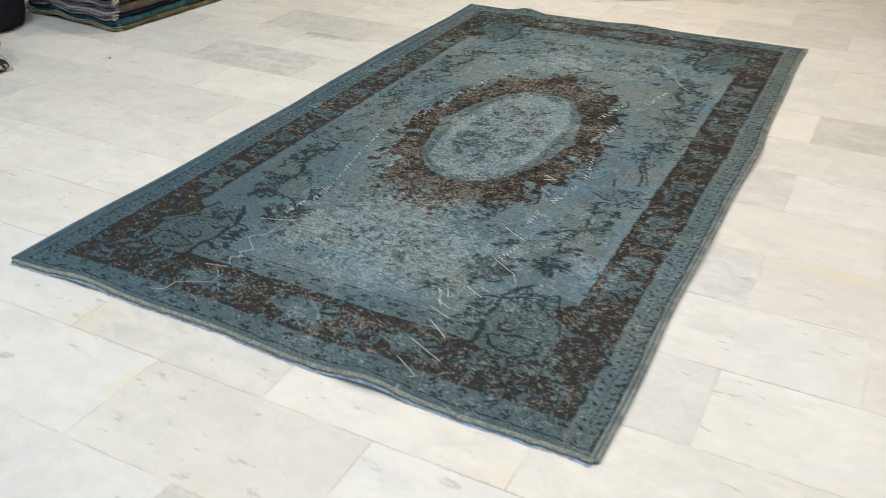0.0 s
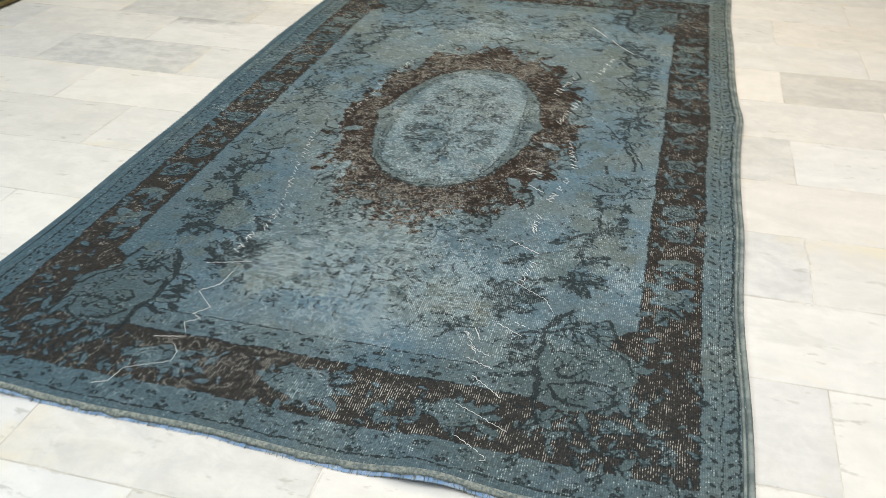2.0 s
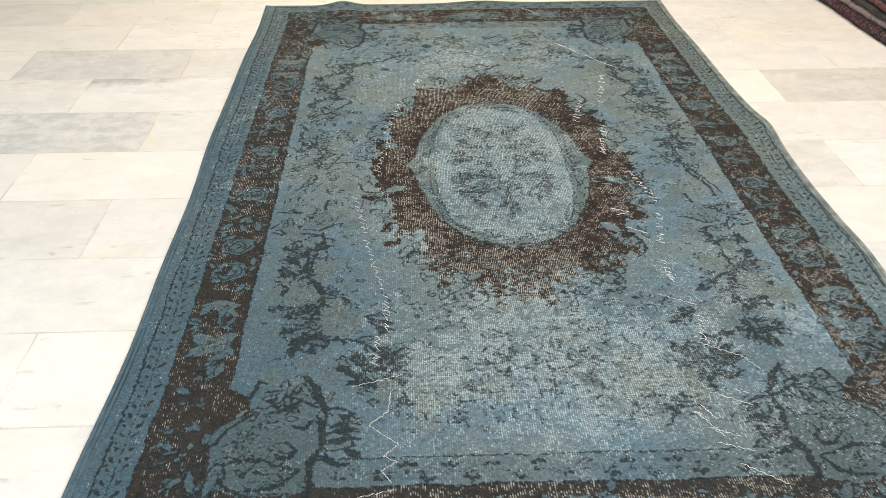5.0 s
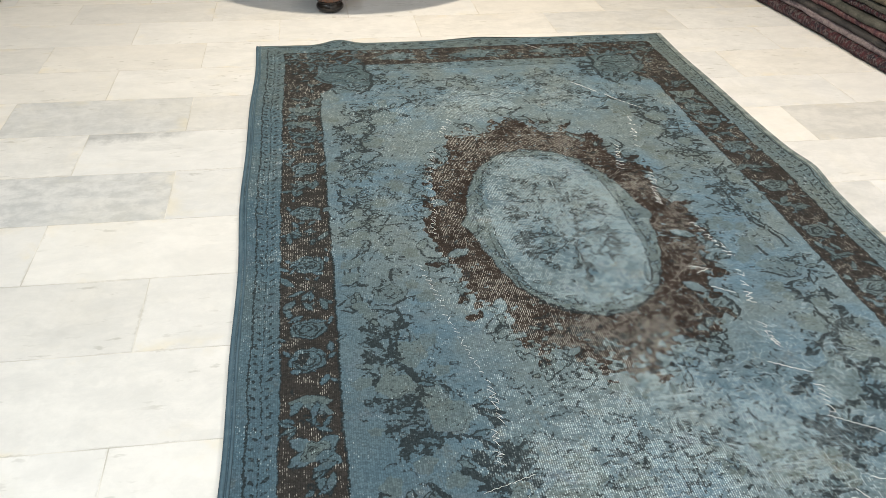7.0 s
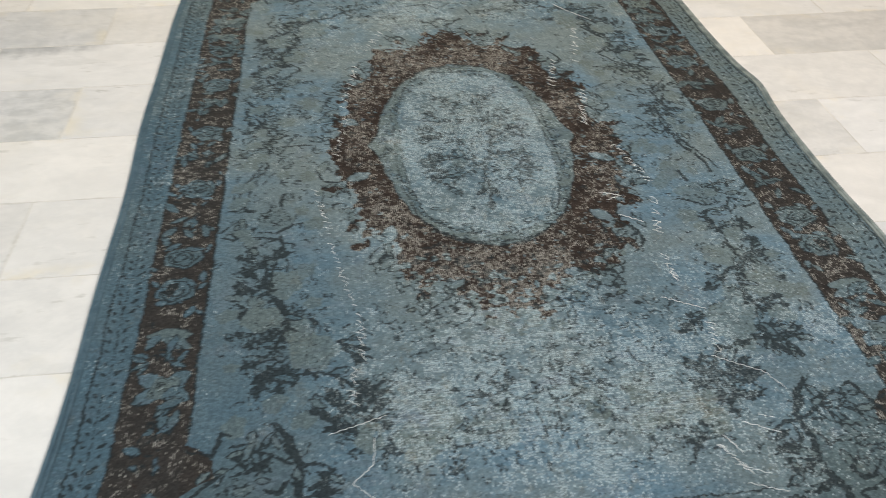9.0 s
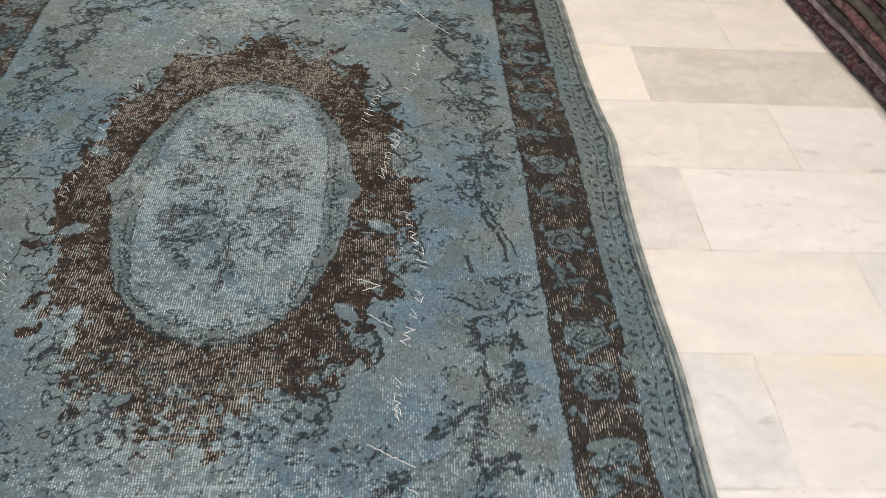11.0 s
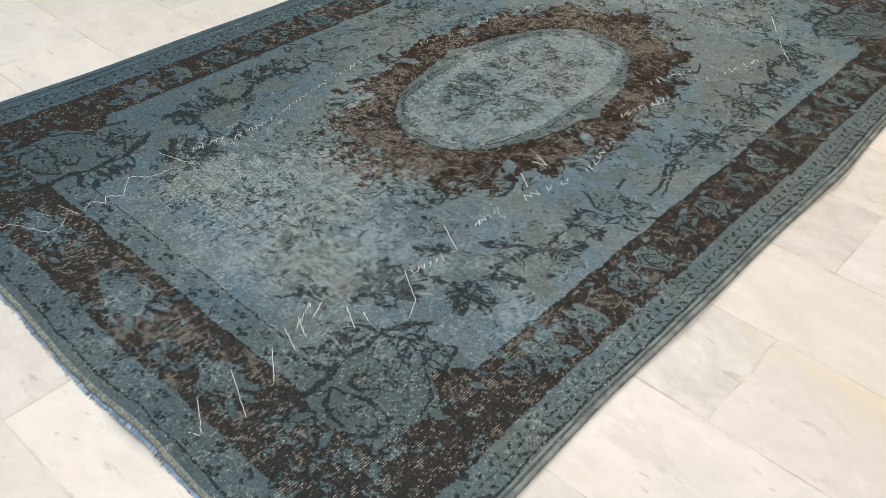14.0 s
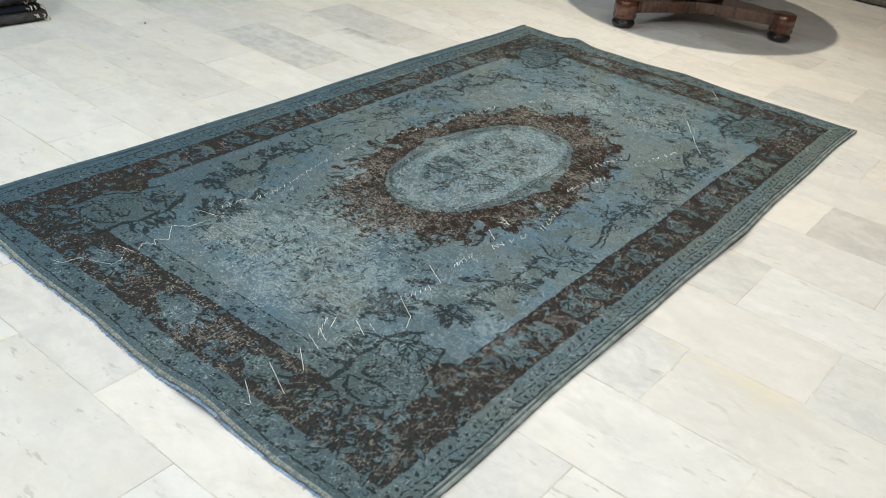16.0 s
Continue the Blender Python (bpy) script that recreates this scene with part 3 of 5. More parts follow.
def draw_borders():
    for s in (-1, 1):
        # sides: cord line, sprigged guard, brown main border
        bar(s * 0.7255 - 0.0695, s * 0.7255 + 0.0695, -1.41, 1.41, "brown")
        bar(s * 0.867 - 0.0028, s * 0.867 + 0.0028, -1.485, 1.485)
        bar(s * 0.836 - 0.0018, s * 0.836 + 0.0018, -1.46, 1.46, value=0.9)
        bar(s * 0.795 - 0.002, s * 0.795 + 0.002, -1.41, 1.41, value=0.9)
        bar(s * 0.656 - 0.003, s * 0.656 + 0.003, -0.965, 0.965, value=0.95)
        bar(s * 0.848 - 0.053, s * 0.848 + 0.053, -1.505, 1.505, "fill", 0.60 if s < 0 else 0.36)
        if s > 0:
            bar(0.795, 0.900, -1.505, 1.505, "olive", 0.45)
        bar(-0.9, 0.9, s * 1.458 - 0.046, s * 1.458 + 0.046, "fill", 0.60)
        bar(-0.46, 0.46, s * 1.215 - 0.033, s * 1.215 + 0.033, "fill", 0.45)
        # ends
        bar(-0.795, 0.795, s * 1.331 - 0.0815, s * 1.331 + 0.0815, "brown")
        bar(-0.795, 0.795, s * 1.331 - 0.0815, s * 1.331 + 0.0815, "fill", 0.80 if s < 0 else 0.45)
        bar(s * 0.7255 - 0.0695, s * 0.7255 + 0.0695, -1.25, 1.25, "fill", 0.75 if s < 0 else 0.55)
        bar(-0.87, 0.87, s * 1.480 - 0.0022, s * 1.480 + 0.0022)
        bar(-0.80, 0.80, s * 1.450 - 0.0012, s * 1.450 + 0.0012, value=0.6)
        bar(-0.79, 0.79, s * 1.413 - 0.002, s * 1.413 + 0.002, value=0.85)
        bar(-0.45, 0.45, s * 1.249 - 0.0024, s * 1.249 + 0.0024, value=0.9)
        bar(-0.44, 0.44, s * 1.218 - 0.0013, s * 1.218 + 0.0013, value=0.75)
        bar(-0.43, 0.43, s * 1.180 - 0.0022, s * 1.180 + 0.0022, value=0.9)
        for k in range(100):
            sprig(s * 0.836, -1.43 + k * 0.0289, 90, k)
        for k in range(41):
            posy(-0.82 + k * 0.0410, s * 1.450 + (0.010 if k % 2 else -0.010), 90 if k % 2 else -90)
        for k in range(21):
            posy(-0.42 + k * 0.0420, s * 1.216 + (0.008 if k % 2 else -0.008), 90 if k % 2 else -90)


def posy(u, v, turn):
    """A tiny guard-border flower: a few dots of ink and a leaf."""
    u, v = u + rng.uniform(-0.004, 0.004), v + rng.uniform(-0.004, 0.004)
    line = rng.uniform(0.55, 0.95)
    for a in (-60, 0, 60):
        leaf(u + 0.004 * math.cos(radians(turn + a)), v + 0.004 * math.sin(radians(turn + a)), turn + a + rng.uniform(-15, 15), rng.uniform(0.012, 0.018), 0.010, solid=True, line=line)
    leaf(u, v, turn + 180 + rng.uniform(-40, 40), 0.020, 0.008, solid=True, line=line * 0.8)


def sprig(u, v, along, k):
    """A pair of slim leaves that lean off the guard's middle line."""
    line = rng.uniform(0.6, 0.95)
    for side in (-1, 1):
        root = u + side * rng.uniform(0.006, 0.010)
        leaf(root, v + rng.uniform(-0.003, 0.003), along - side * rng.uniform(38, 62), rng.uniform(0.016, 0.024), 0.008, solid=True, line=line)
        if k % 2:
            leaf(root + side * 0.010, v - 0.010, along - side * rng.uniform(90, 130), 0.012, 0.007, solid=True, line=line * 0.9)


def rosette(u0, v0, r, turn, open_side=None, tint=0.75, olive=0.20):
    """A rose on the brown ground, seen as dyed rings round a dark heart; open_side leaves a gap in the rings."""
    w = window(u0 - 1.3 * r, u0 + 1.3 * r, v0 - 1.3 * r, v0 + 1.3 * r)
    u, v = WU[w] - u0, WV[w] - v0
    rho, th = np.hypot(u, v * 1.12), np.arctan2(v, u)
    wave = r * (1 + 0.07 * np.cos(5 * th + turn) + 0.04 * np.cos(2 * th - turn))
    clear(w, inside(rho - wave), tint, olive)
    for k, (at, half) in enumerate(((0.20, 0.0030), (0.46, 0.0034), (0.74, 0.0030))):
        ring = inside(np.abs(rho - at * wave * (1 + 0.07 * np.cos(3 * th + 2 * k + turn))) - half)
        LAYER["dark"][w] = np.maximum(LAYER["dark"][w], ring * (np.cos(th - turn - 1.9 * k) > -0.82))
    if open_side is not None:
        gap = inside(rho - 0.62 * wave) * (np.cos(th - radians(open_side)) > 0.1)
        lay("brown", w, gap * 0.95)
        LAYER["dark"][w] = np.maximum(LAYER["dark"][w], gap * 0.7)
    LAYER["dark"][w] = np.maximum(LAYER["dark"][w], 0.9 * inside(np.abs(rho - wave) - 0.0022))


def laurel(u0, v0, turn, length, count, tint=0.85):
    """A sprig of slender dyed leaves without outlines, on the brown ground."""
    c, s = math.cos(radians(turn)), math.sin(radians(turn))
    for k in range(count):
        t = (k + 0.3) / count * length
        side = 1 if k % 2 else -1
        size = rng.uniform(0.024, 0.042)
        leaf(u0 + t * c, v0 + t * s, turn + side * rng.uniform(28, 65), size, size * rng.uniform(0.34, 0.52), tint * rng.uniform(0.75, 1.05), 0.80)


def border_leaves(u, v, tint=0.85):
    """A knot of folded leaves between two roses of a side border."""
    for k in range(9):
        size = rng.uniform(0.036, 0.062)
        leaf(u + rng.uniform(-0.045, 0.045), v + rng.uniform(-0.040, 0.040), rng.uniform(0, 360), size, size * rng.uniform(0.28, 0.42), min(1.0, tint * rng.uniform(1.0, 1.5)), 0.85, rng.uniform(0, 0.3))
    for k in range(4):
        curl(u + rng.uniform(-0.05, 0.05), v + rng.uniform(-0.04, 0.04), 0.013, rng.uniform(0, 360), 240, 0.004)


def square_flower(u, v):
    """A four-cornered flower with a dark-rimmed olive heart."""
    for a in (35, 145, 215, 325):
        leaf(u, v, a, 0.066, 0.038, 0.4, 0.8, 0.1)
    rose(u, v, 0.033, 0.8, 45, 0.3, 0.7, 0.9, 4)
    rose(u, v, 0.016, 0.8, 0, 0.3, 0.9, 0.9, 4)


SIDE = [(-0.838, "square"), (-0.705, "leaf"), (-0.557, "open"), (-0.446, "rose"), (-0.310, "knot"), (-0.172, "rose"), (-0.040, "knot"), (0.095, "rose"), (0.232, "knot"), (0.370, "rose"), (0.490, "knot"), (0.595, "open"), (0.700, "leaf"), (0.815, "square"), (0.920, "knot")]


def draw_side_border(s):
    """Roses, square flowers and knots of leaves along one brown side border."""
    for v, kind in SIDE:
        u = s * (0.7245 + rng.uniform(-0.005, 0.005))
        if kind in ("rose", "open"):
            rosette(u, v, rng.uniform(0.041, 0.046), rng.uniform(0, 6), (20 if s > 0 else 160) if kind == "open" else None)
            for side in (-1, 1):
                laurel(u + side * 0.050, v + rng.uniform(-0.01, 0.03), 90 + side * 20, 0.03, 2, 0.5)
                laurel(u + side * 0.046, v - 0.045, rng.uniform(0, 360), 0.03, 2, 0.5)
        elif kind == "square":
            square_flower(u, v)
            border_leaves(u, v - 0.055)
        elif kind == "leaf":
            leaf(u + s * 0.055, v + 0.012, 180 if s > 0 else 0, 0.105, 0.042, 0.45, 0.7, 0.8)
            leaf(u - s * 0.050, v - 0.025, 20 if s > 0 else 160, 0.075, 0.030, 0.5, 0.7, 0.5)
            leaf(u + s * 0.050, v - 0.030, 120 if s > 0 else 60, 0.055, 0.024, 0.6, 0.7, 0.2)
            border_leaves(u, v - 0.055)
        else:
            border_leaves(u, v)
    scatter(s * 0.7255, 0.0, 0.055, 1.15, 90, 0.020, 0.85)


def draw_end_border(s):
    """Three pale roses and flecks of leaf along one brown end border."""
    for k in range(46):
        laurel(rng.uniform(-0.46, 0.46), s * rng.uniform(1.285, 1.400), rng.uniform(0, 360), 0.035, 2, 0.95)
    for u, r, q in ((-0.333, 0.050, 0.80), (0.0, 0.066, 0.70), (0.325, 0.052, 0.75)):
        for side in (-1, 1):
            for tilt in (-34, 0, 34):
                leaf(u + side * r * 0.8, s * 1.333 + 0.016 * tilt / 34, (0 if side > 0 else 180) + tilt + rng.uniform(-10, 10), rng.uniform(0.040, 0.060), 0.022, 0.9, 0.8)
        rose(u, s * 1.333, r, q, rng.uniform(-20, 20), 0.70, 0.15, 0.85)
    for k in range(5):
        scatter(-0.4 + 0.2 * k, s * 1.333, 0.11, 0.07, 26, 0.022, 0.95)


def draw_corner(s, e):
    """A great two-lobed flower on a forked stem over one corner: s the side, e the end."""
    def ang(a):
        a = a if s > 0 else 180 - a
        return a if e > 0 else -a

    def at(*pts):
        return [(s * p, e * q) for p, q in pts]

    # brown ground of the corner, with a round bay into the field
    w = window(0.40 if s > 0 else -0.80, 0.80 if s > 0 else -0.40, 0.93 if e > 0 else -1.42, 1.42 if e > 0 else -0.93)
    u, v = s * WU[w], e * WV[w]
    side_part = np.maximum(np.maximum(0.656 - u, u - 0.795), np.maximum(0.95 - v, v - 1.41))
    end_part = np.maximum(np.maximum(0.45 - u, u - 0.795), np.maximum(1.249 - v, v - 1.41))
    bay = np.hypot((u - 0.690) / 1.15, v - 1.055) - 0.078
    field_part = np.maximum(np.maximum(0.46 - u, u - 0.656), np.maximum(0.97 - v, v - 1.249))
    lay("dark", w, inside(np.maximum(np.maximum(0.46 - u, u - 0.785), np.maximum(0.97 - v, v - 1.40))), 0.0)
    lay("brown", w, inside(field_part), 0.0)
    lay("fill", w, inside(field_part), 0.55)
    lay("brown", w, inside(np.minimum(np.minimum(side_part, end_part), bay)))
    # leaves on the brown
    for k in range(64):
        cu, cv = (0.46 + 0.33 * rng.uniform(), 1.265 + 0.140 * rng.uniform()) if k % 3 else (0.640 + 0.145 * rng.uniform(), 0.97 + 0.43 * rng.uniform())
        size = rng.uniform(0.024, 0.050)
        leaf(s * cu, e * cv, ang(rng.uniform(-40, 160)), size, size * rng.uniform(0.28, 0.44), rng.uniform(0.65, 0.95), 0.95, rng.uniform(0, 0.25))
    # the flower: ground of the upper and lower lobe
    for cu, cv, ru, rv in ((0.560, 1.225, 0.095, 0.045), (0.565, 1.140, 0.100, 0.085), (0.500, 1.130, 0.050, 0.060)):
        lobe = (np.hypot((u - cu) / ru, (v - cv) / rv) - 1) * min(ru, rv) + 0.006 * np.sin(17 * u + 23 * v)
        clear(w, inside(lobe), 0.95, 0.15)
    # petals folded over one another
    for k in range(28):
        size = rng.uniform(0.026, 0.050)
        leaf(s * rng.uniform(0.49, 0.66), e * rng.uniform(1.06, 1.26), ang(rng.uniform(-30, 200)), size, size * rng.uniform(0.35, 0.5), rng.uniform(0.60, 1.0), 0.80, rng.uniform(0, 0.4))
    stroke(at((0.518, 1.131), (0.498, 1.156), (0.509, 1.174), (0.531, 1.170), (0.551, 1.146)), 0.010)
    stroke(at((0.548, 1.018), (0.589, 1.051), (0.639, 1.094), (0.655, 1.133), (0.678, 1.154)), 0.007)
    stroke(at((0.491, 1.204), (0.510, 1.232), (0.536, 1.248), (0.576, 1.252)), 0.010)
    stroke(at((0.493, 1.202), (0.534, 1.190), (0.565, 1.176), (0.609, 1.177), (0.630, 1.189), (0.622, 1.222)), 0.009)
    stroke(at((0.582, 1.265), (0.613, 1.247), (0.632, 1.224)), 0.010)
    stroke(at((0.551, 1.120), (0.585, 1.105), (0.612, 1.122), (0.600, 1.150)), 0.005, value=0.7)
    stroke(at((0.545, 1.215), (0.575, 1.205), (0.595, 1.215)), 0.005, value=0.7)
    stroke(at((0.668, 1.160), (0.664, 1.215), (0.640, 1.262)), 0.008)
    stroke(at((0.690, 1.175), (0.684, 1.230), (0.655, 1.262)), 0.007)
    for cu, cv, a, size in ((0.640, 1.205, 75, 0.06), (0.665, 1.255, 50, 0.065), (0.600, 1.280, 20, 0.075), (0.535, 1.275, 150, 0.07), (0.690, 1.195, 100, 0.06), (0.480, 1.275, 60, 0.065), (0.560, 1.262, 70, 0.06), (0.512, 1.258, 110, 0.055)):
        leaf(s * cu, e * cv, ang(a), size, size * 0.36, 0.7, 0.95)
    # forked stem with its leaves
    stroke(at((0.504, 0.951), (0.473, 0.987), (0.454, 1.043), (0.457, 1.100), (0.449, 1.145), (0.470, 1.187), (0.470, 1.221), (0.469, 1.253), (0.480, 1.302)), 0.014, taper=0.2)
    stroke(at((0.454, 1.043), (0.424, 1.042), (0.397, 1.062)), 0.009)
    stroke(at((0.468, 1.038), (0.503, 1.018), (0.542, 1.001)), 0.009)
    stroke(at((0.454, 1.115), (0.425, 1.106), (0.421, 1.084)), 0.008)
    stroke(at((0.472, 1.078), (0.487, 1.102), (0.507, 1.094)), 0.008)
    stroke(at((0.470, 1.187), (0.440, 1.178), (0.418, 1.196), (0.395, 1.192)), 0.009)
    stroke(at((0.654, 0.996), (0.609, 1.012), (0.595, 0.962), (0.579, 0.968)), 0.007)
    for cu, cv, a, size in ((0.440, 1.110, 190, 0.055), (0.445, 1.130, 165, 0.06), (0.450, 1.150, 205, 0.065), (0.460, 1.170, 150, 0.05), (0.430, 1.060, 150, 0.05), (0.505, 1.018, 60, 0.05), (0.530, 1.010, 15, 0.05), (0.485, 0.985, 120, 0.045), (0.500, 0.965, 60, 0.045), (0.410, 1.150, 140, 0.045)):
        leaf(s * cu, e * cv, ang(a), size, size * 0.30, 0.45, 1.0, solid=rng.uniform() < 0.5)
    tangle(s * 0.545, e * 1.020, 0.075, 0.040, 16, 0.036)
    tangle(s * 0.430, e * 1.110, 0.035, 0.060, 12, 0.036)
    scatter(s * 0.560, e * 1.150, 0.09, 0.09, 26, 0.020, 0.6)
    scatter(s * 0.620, e * 1.340, 0.16, 0.07, 60, 0.024, 0.95)
    scatter(s * 0.740, e * 1.130, 0.05, 0.17, 30, 0.024, 0.95)


def oval(u, v, a, b, power=2.0):
    return (np.abs(u / a) ** power + np.abs(v / b) ** power) ** (1 / power)


def brown_leaf(u0, v0, angle, length, width):
    """A brown acanthus lobe with a dark rim."""
    c, s = math.cos(radians(angle)), math.sin(radians(angle))
    w = window(u0 - length, u0 + length, v0 - length, v0 + length)
    u, v = WU[w] - u0, WV[w] - v0
    x, y = (u * c + v * s) / length, -u * s + v * c
    y = y - 0.25 * width * np.sin(3 * x)
    half = width / 2 * np.sin(math.pi * np.clip(x, 0, 1)) ** 0.7 * (1 + 0.25 * np.sin(9 * x + u0 * 40))
    d = np.where((x < 0) | (x > 1), 0.02, np.abs(y) - half)
    lay("brown", w, inside(d) * 0.95)


MID_V, LONG = -0.025, 1.75
LOBES = [(0, 0.060), (26, 0.060), (50, 0.062), (90, 0.050), (126, 0.060), (152, 0.045), (180, 0.060), (-24, 0.060), (-50, 0.045), (-81, 0.060), (-97, 0.062), (-124, 0.045), (-150, 0.040)]


def on_oval(angle, r):
    """A spot of the medallion: angle in degrees and the half-width of its oval."""
    return r * math.cos(radians(angle)), MID_V + LONG * r * math.sin(radians(angle))


def draw_medallion():
    w = window(-0.52, 0.52, -0.86, 0.82)
    u, v = WU[w], WV[w] - MID_V
    rho, th = np.hypot(u, v / LONG), np.degrees(np.arctan2(v / LONG, u))
    reach = 0.350 + 0.020 * smooth_noise(60, 90, 21)[w] + 0.020 * smooth_noise(150, 250, 22)[w]
    for a, tall in LOBES:
        off = np.abs((th - a + 180) % 360 - 180)
        reach = reach + 0.8 * tall * np.exp(-(off / 8.0) ** 2)
    reach = reach + 0.012 * np.exp(-((th - 90) / 50) ** 2)
    ring = rho - reach
    cusp = 0.024 * np.exp(-((v - 0.006) / 0.032) ** 2)
    middle = rho - 0.258 - cusp + 0.004 * smooth_noise(60, 100, 24)[w]
    lay("brown", w, inside(ring, 0.012))
    # leaf edges that bite into the ring from outside, each with an inked outline
    for a, r, turn, size in ((13, 0.372, 60, 0.085), (38, 0.375, 95, 0.085), (66, 0.385, 40, 0.080), (110, 0.385, 150, 0.080), (139, 0.372, 80, 0.085), (166, 0.370, 120, 0.085), (-12, 0.365, -50, 0.090), (-38, 0.362, -80, 0.095), (-62, 0.375, -30, 0.075), (-112, 0.375, 200, 0.075), (-138, 0.362, -100, 0.095), (-166, 0.362, 230, 0.090)):
        cu, cv = on_oval(a, r)
        leaf(cu, cv, turn, size, size * 0.52, 0.25, 1.0, 0.1)
        leaf(cu, cv, turn + 180 + rng.uniform(-50, 50), size * 0.8, size * 0.4, 0.3, 1.0, 0.1)
        stroke(bent((cu, cv), on_oval(a + rng.uniform(-9, 9), r + 0.055), rng.uniform(-0.5, 0.5), 7), 0.007)
        curl(*on_oval(a + 5, r + 0.02), rng.uniform(0.022, 0.034), rng.uniform(0, 360), 260, 0.006, 0.95)
    for k in range(70):
        a = rng.uniform(0, 360)
        size = rng.uniform(0.035, 0.060)
        cu, cv = on_oval(a, rng.uniform(0.345, 0.405))
        leaf(cu, cv, a + rng.uniform(-90, 90), size, size * rng.uniform(0.3, 0.5), 0.3, 0.9, rng.uniform(0, 0.4))
        curl(*on_oval(a + 4, rng.uniform(0.36, 0.42)), rng.uniform(0.010, 0.024), rng.uniform(0, 360), rng.uniform(140, 280), 0.005, 0.85)
    for k in range(60):
        a = rng.uniform(0, 360)
        cu, cv = on_oval(a, rng.uniform(0.330, 0.385))
        brown_leaf(cu, cv, a + rng.uniform(-60, 60), rng.uniform(0.040, 0.065), rng.uniform(0.018, 0.030))
    lay("brown", w, inside(middle, 0.006), 0.0)
    lay("fill", w, inside(middle, 0.006), 0.58)
    lay("olive", w, inside(middle, 0.006), 0.60)
    lay("dark", w, inside(np.abs(middle) - 0.0026) * 0.75)
    core = (oval(u, v, 0.198, 0.405, 3.0) - 1) * 0.2
    lay("fill", w, inside(core, 0.006), 0.10)
    lay("olive", w, inside(core, 0.006), 0.05)
    for off in (0.0, 0.016):
        lay("dark", w, inside(np.abs(core - off) - 0.0022) * 0.80 * (smooth_noise(60, 90, 23)[w] > -0.5))
    # pile lost from the ring in flecks
    fleck = smooth_noise(260, 430, 25)[w] + 0.5 * smooth_noise(90, 150, 26)[w]
    lay("brown", w, np.clip((fleck - 0.78) * 6, 0, 1) * 0.7, 0.0)
    near = np.clip((np.clip((-v - 0.49) / 0.24, 0, 1) - 0.55 + 0.55 * smooth_noise(90, 190, 27)[w] + 0.35 * smooth_noise(220, 420, 28)[w]) * 8, 0, 1)
    lay("brown", w, near * 0.92, 0.0)
    lay("olive", w, near * (ring < 0.02), 0.8)
    for k in range(70):
        leaf(rng.uniform(-0.22, 0.22), MID_V - rng.uniform(0.47, 0.66), rng.uniform(0, 360), rng.uniform(0.018, 0.034), 0.011, 0.3, 0.9, 0.8, rng.uniform() < 0.6)
    # dotted leaves between the two ovals
    for k in range(110):
        a = 360 * (k + rng.uniform(-0.4, 0.4)) / 110
        cu, cv = on_oval(a, rng.uniform(0.222, 0.250))
        turn = math.degrees(math.atan2(LONG * math.cos(radians(a)), -math.sin(radians(a))))
        leaf(cu, cv, turn + rng.uniform(-50, 50), rng.uniform(0.018, 0.034), rng.uniform(0.009, 0.014), 0.4, rng.uniform(0.75, 1.0))
    # bouquet in the middle
    for s in (-1, 1):
        branch([(0.005, -0.17), (s * 0.04, -0.08), (s * 0.05, 0.03), (s * 0.035, 0.14), (s * 0.06, 0.23)], 7, 0.040, 0.0045, 0.5, 0.85)
        branch([(s * 0.01, -0.12), (s * 0.075, -0.09), (s * 0.13, -0.10)], 5, 0.042, 0.0045, 0.5, 0.9)
        branch([(s * 0.03, -0.03), (s * 0.09, 0.01), (s * 0.14, 0.0)], 5, 0.042, 0.0045, 0.5, 0.9)
        branch([(s * 0.03, 0.07), (s * 0.08, 0.11), (s * 0.125, 0.12)], 5, 0.040, 0.0045, 0.5, 0.9)
        branch([(s * 0.02, 0.17), (s * 0.06, 0.20), (s * 0.10, 0.25)], 4, 0.038, 0.004, 0.5, 0.8)
        branch([(s * 0.01, -0.15), (s * 0.06, -0.20), (s * 0.10, -0.24)], 4, 0.040, 0.004, 0.5, 0.9)
        for v0 in (-0.17, -0.11, 0.02):
            frond(s * 0.085, v0, 90 - s * 90, 0.055, 5, 80)
    scatter(0.005, -0.02, 0.140, 0.28, 130, 0.028, 0.9, True)
    scatter(0.005, -0.02, 0.165, 0.33, 130, 0.018, 0.75)
    scatter(0.0, -0.02, 0.185, 0.37, 80, 0.020, 0.6)
    for cu, cv, r in ((0.005, 0.14, 0.030), (0.0, -0.02, 0.032), (-0.06, 0.06, 0.024), (0.07, 0.05, 0.024), (-0.055, -0.13, 0.024), (0.065, -0.14, 0.025), (0.0, 0.235, 0.02), (0.005, -0.24, 0.022)):
        rose(cu, cv, r, 0.9, rng.uniform(0, 90), 0.45, 0.6, 0.8)
    stroke(bent((0.004, -0.16), (0.002, -0.335), 0.03), 0.007)
    leaf(0.002, -0.30, -90, 0.045, 0.018, solid=True)
    for s in (-1, 1):
        leaf(0.002, -0.245, -90 + s * 40, 0.045, 0.016, solid=True)
    # small dark leaves on the brown itself
    for k in range(120):
        cu, cv = on_oval(rng.uniform(0, 360), rng.uniform(0.275, 0.345))
        leaf(cu, cv, rng.uniform(0, 360), rng.uniform(0.018, 0.032), 0.010, solid=True, line=rng.uniform(0.4, 0.8))


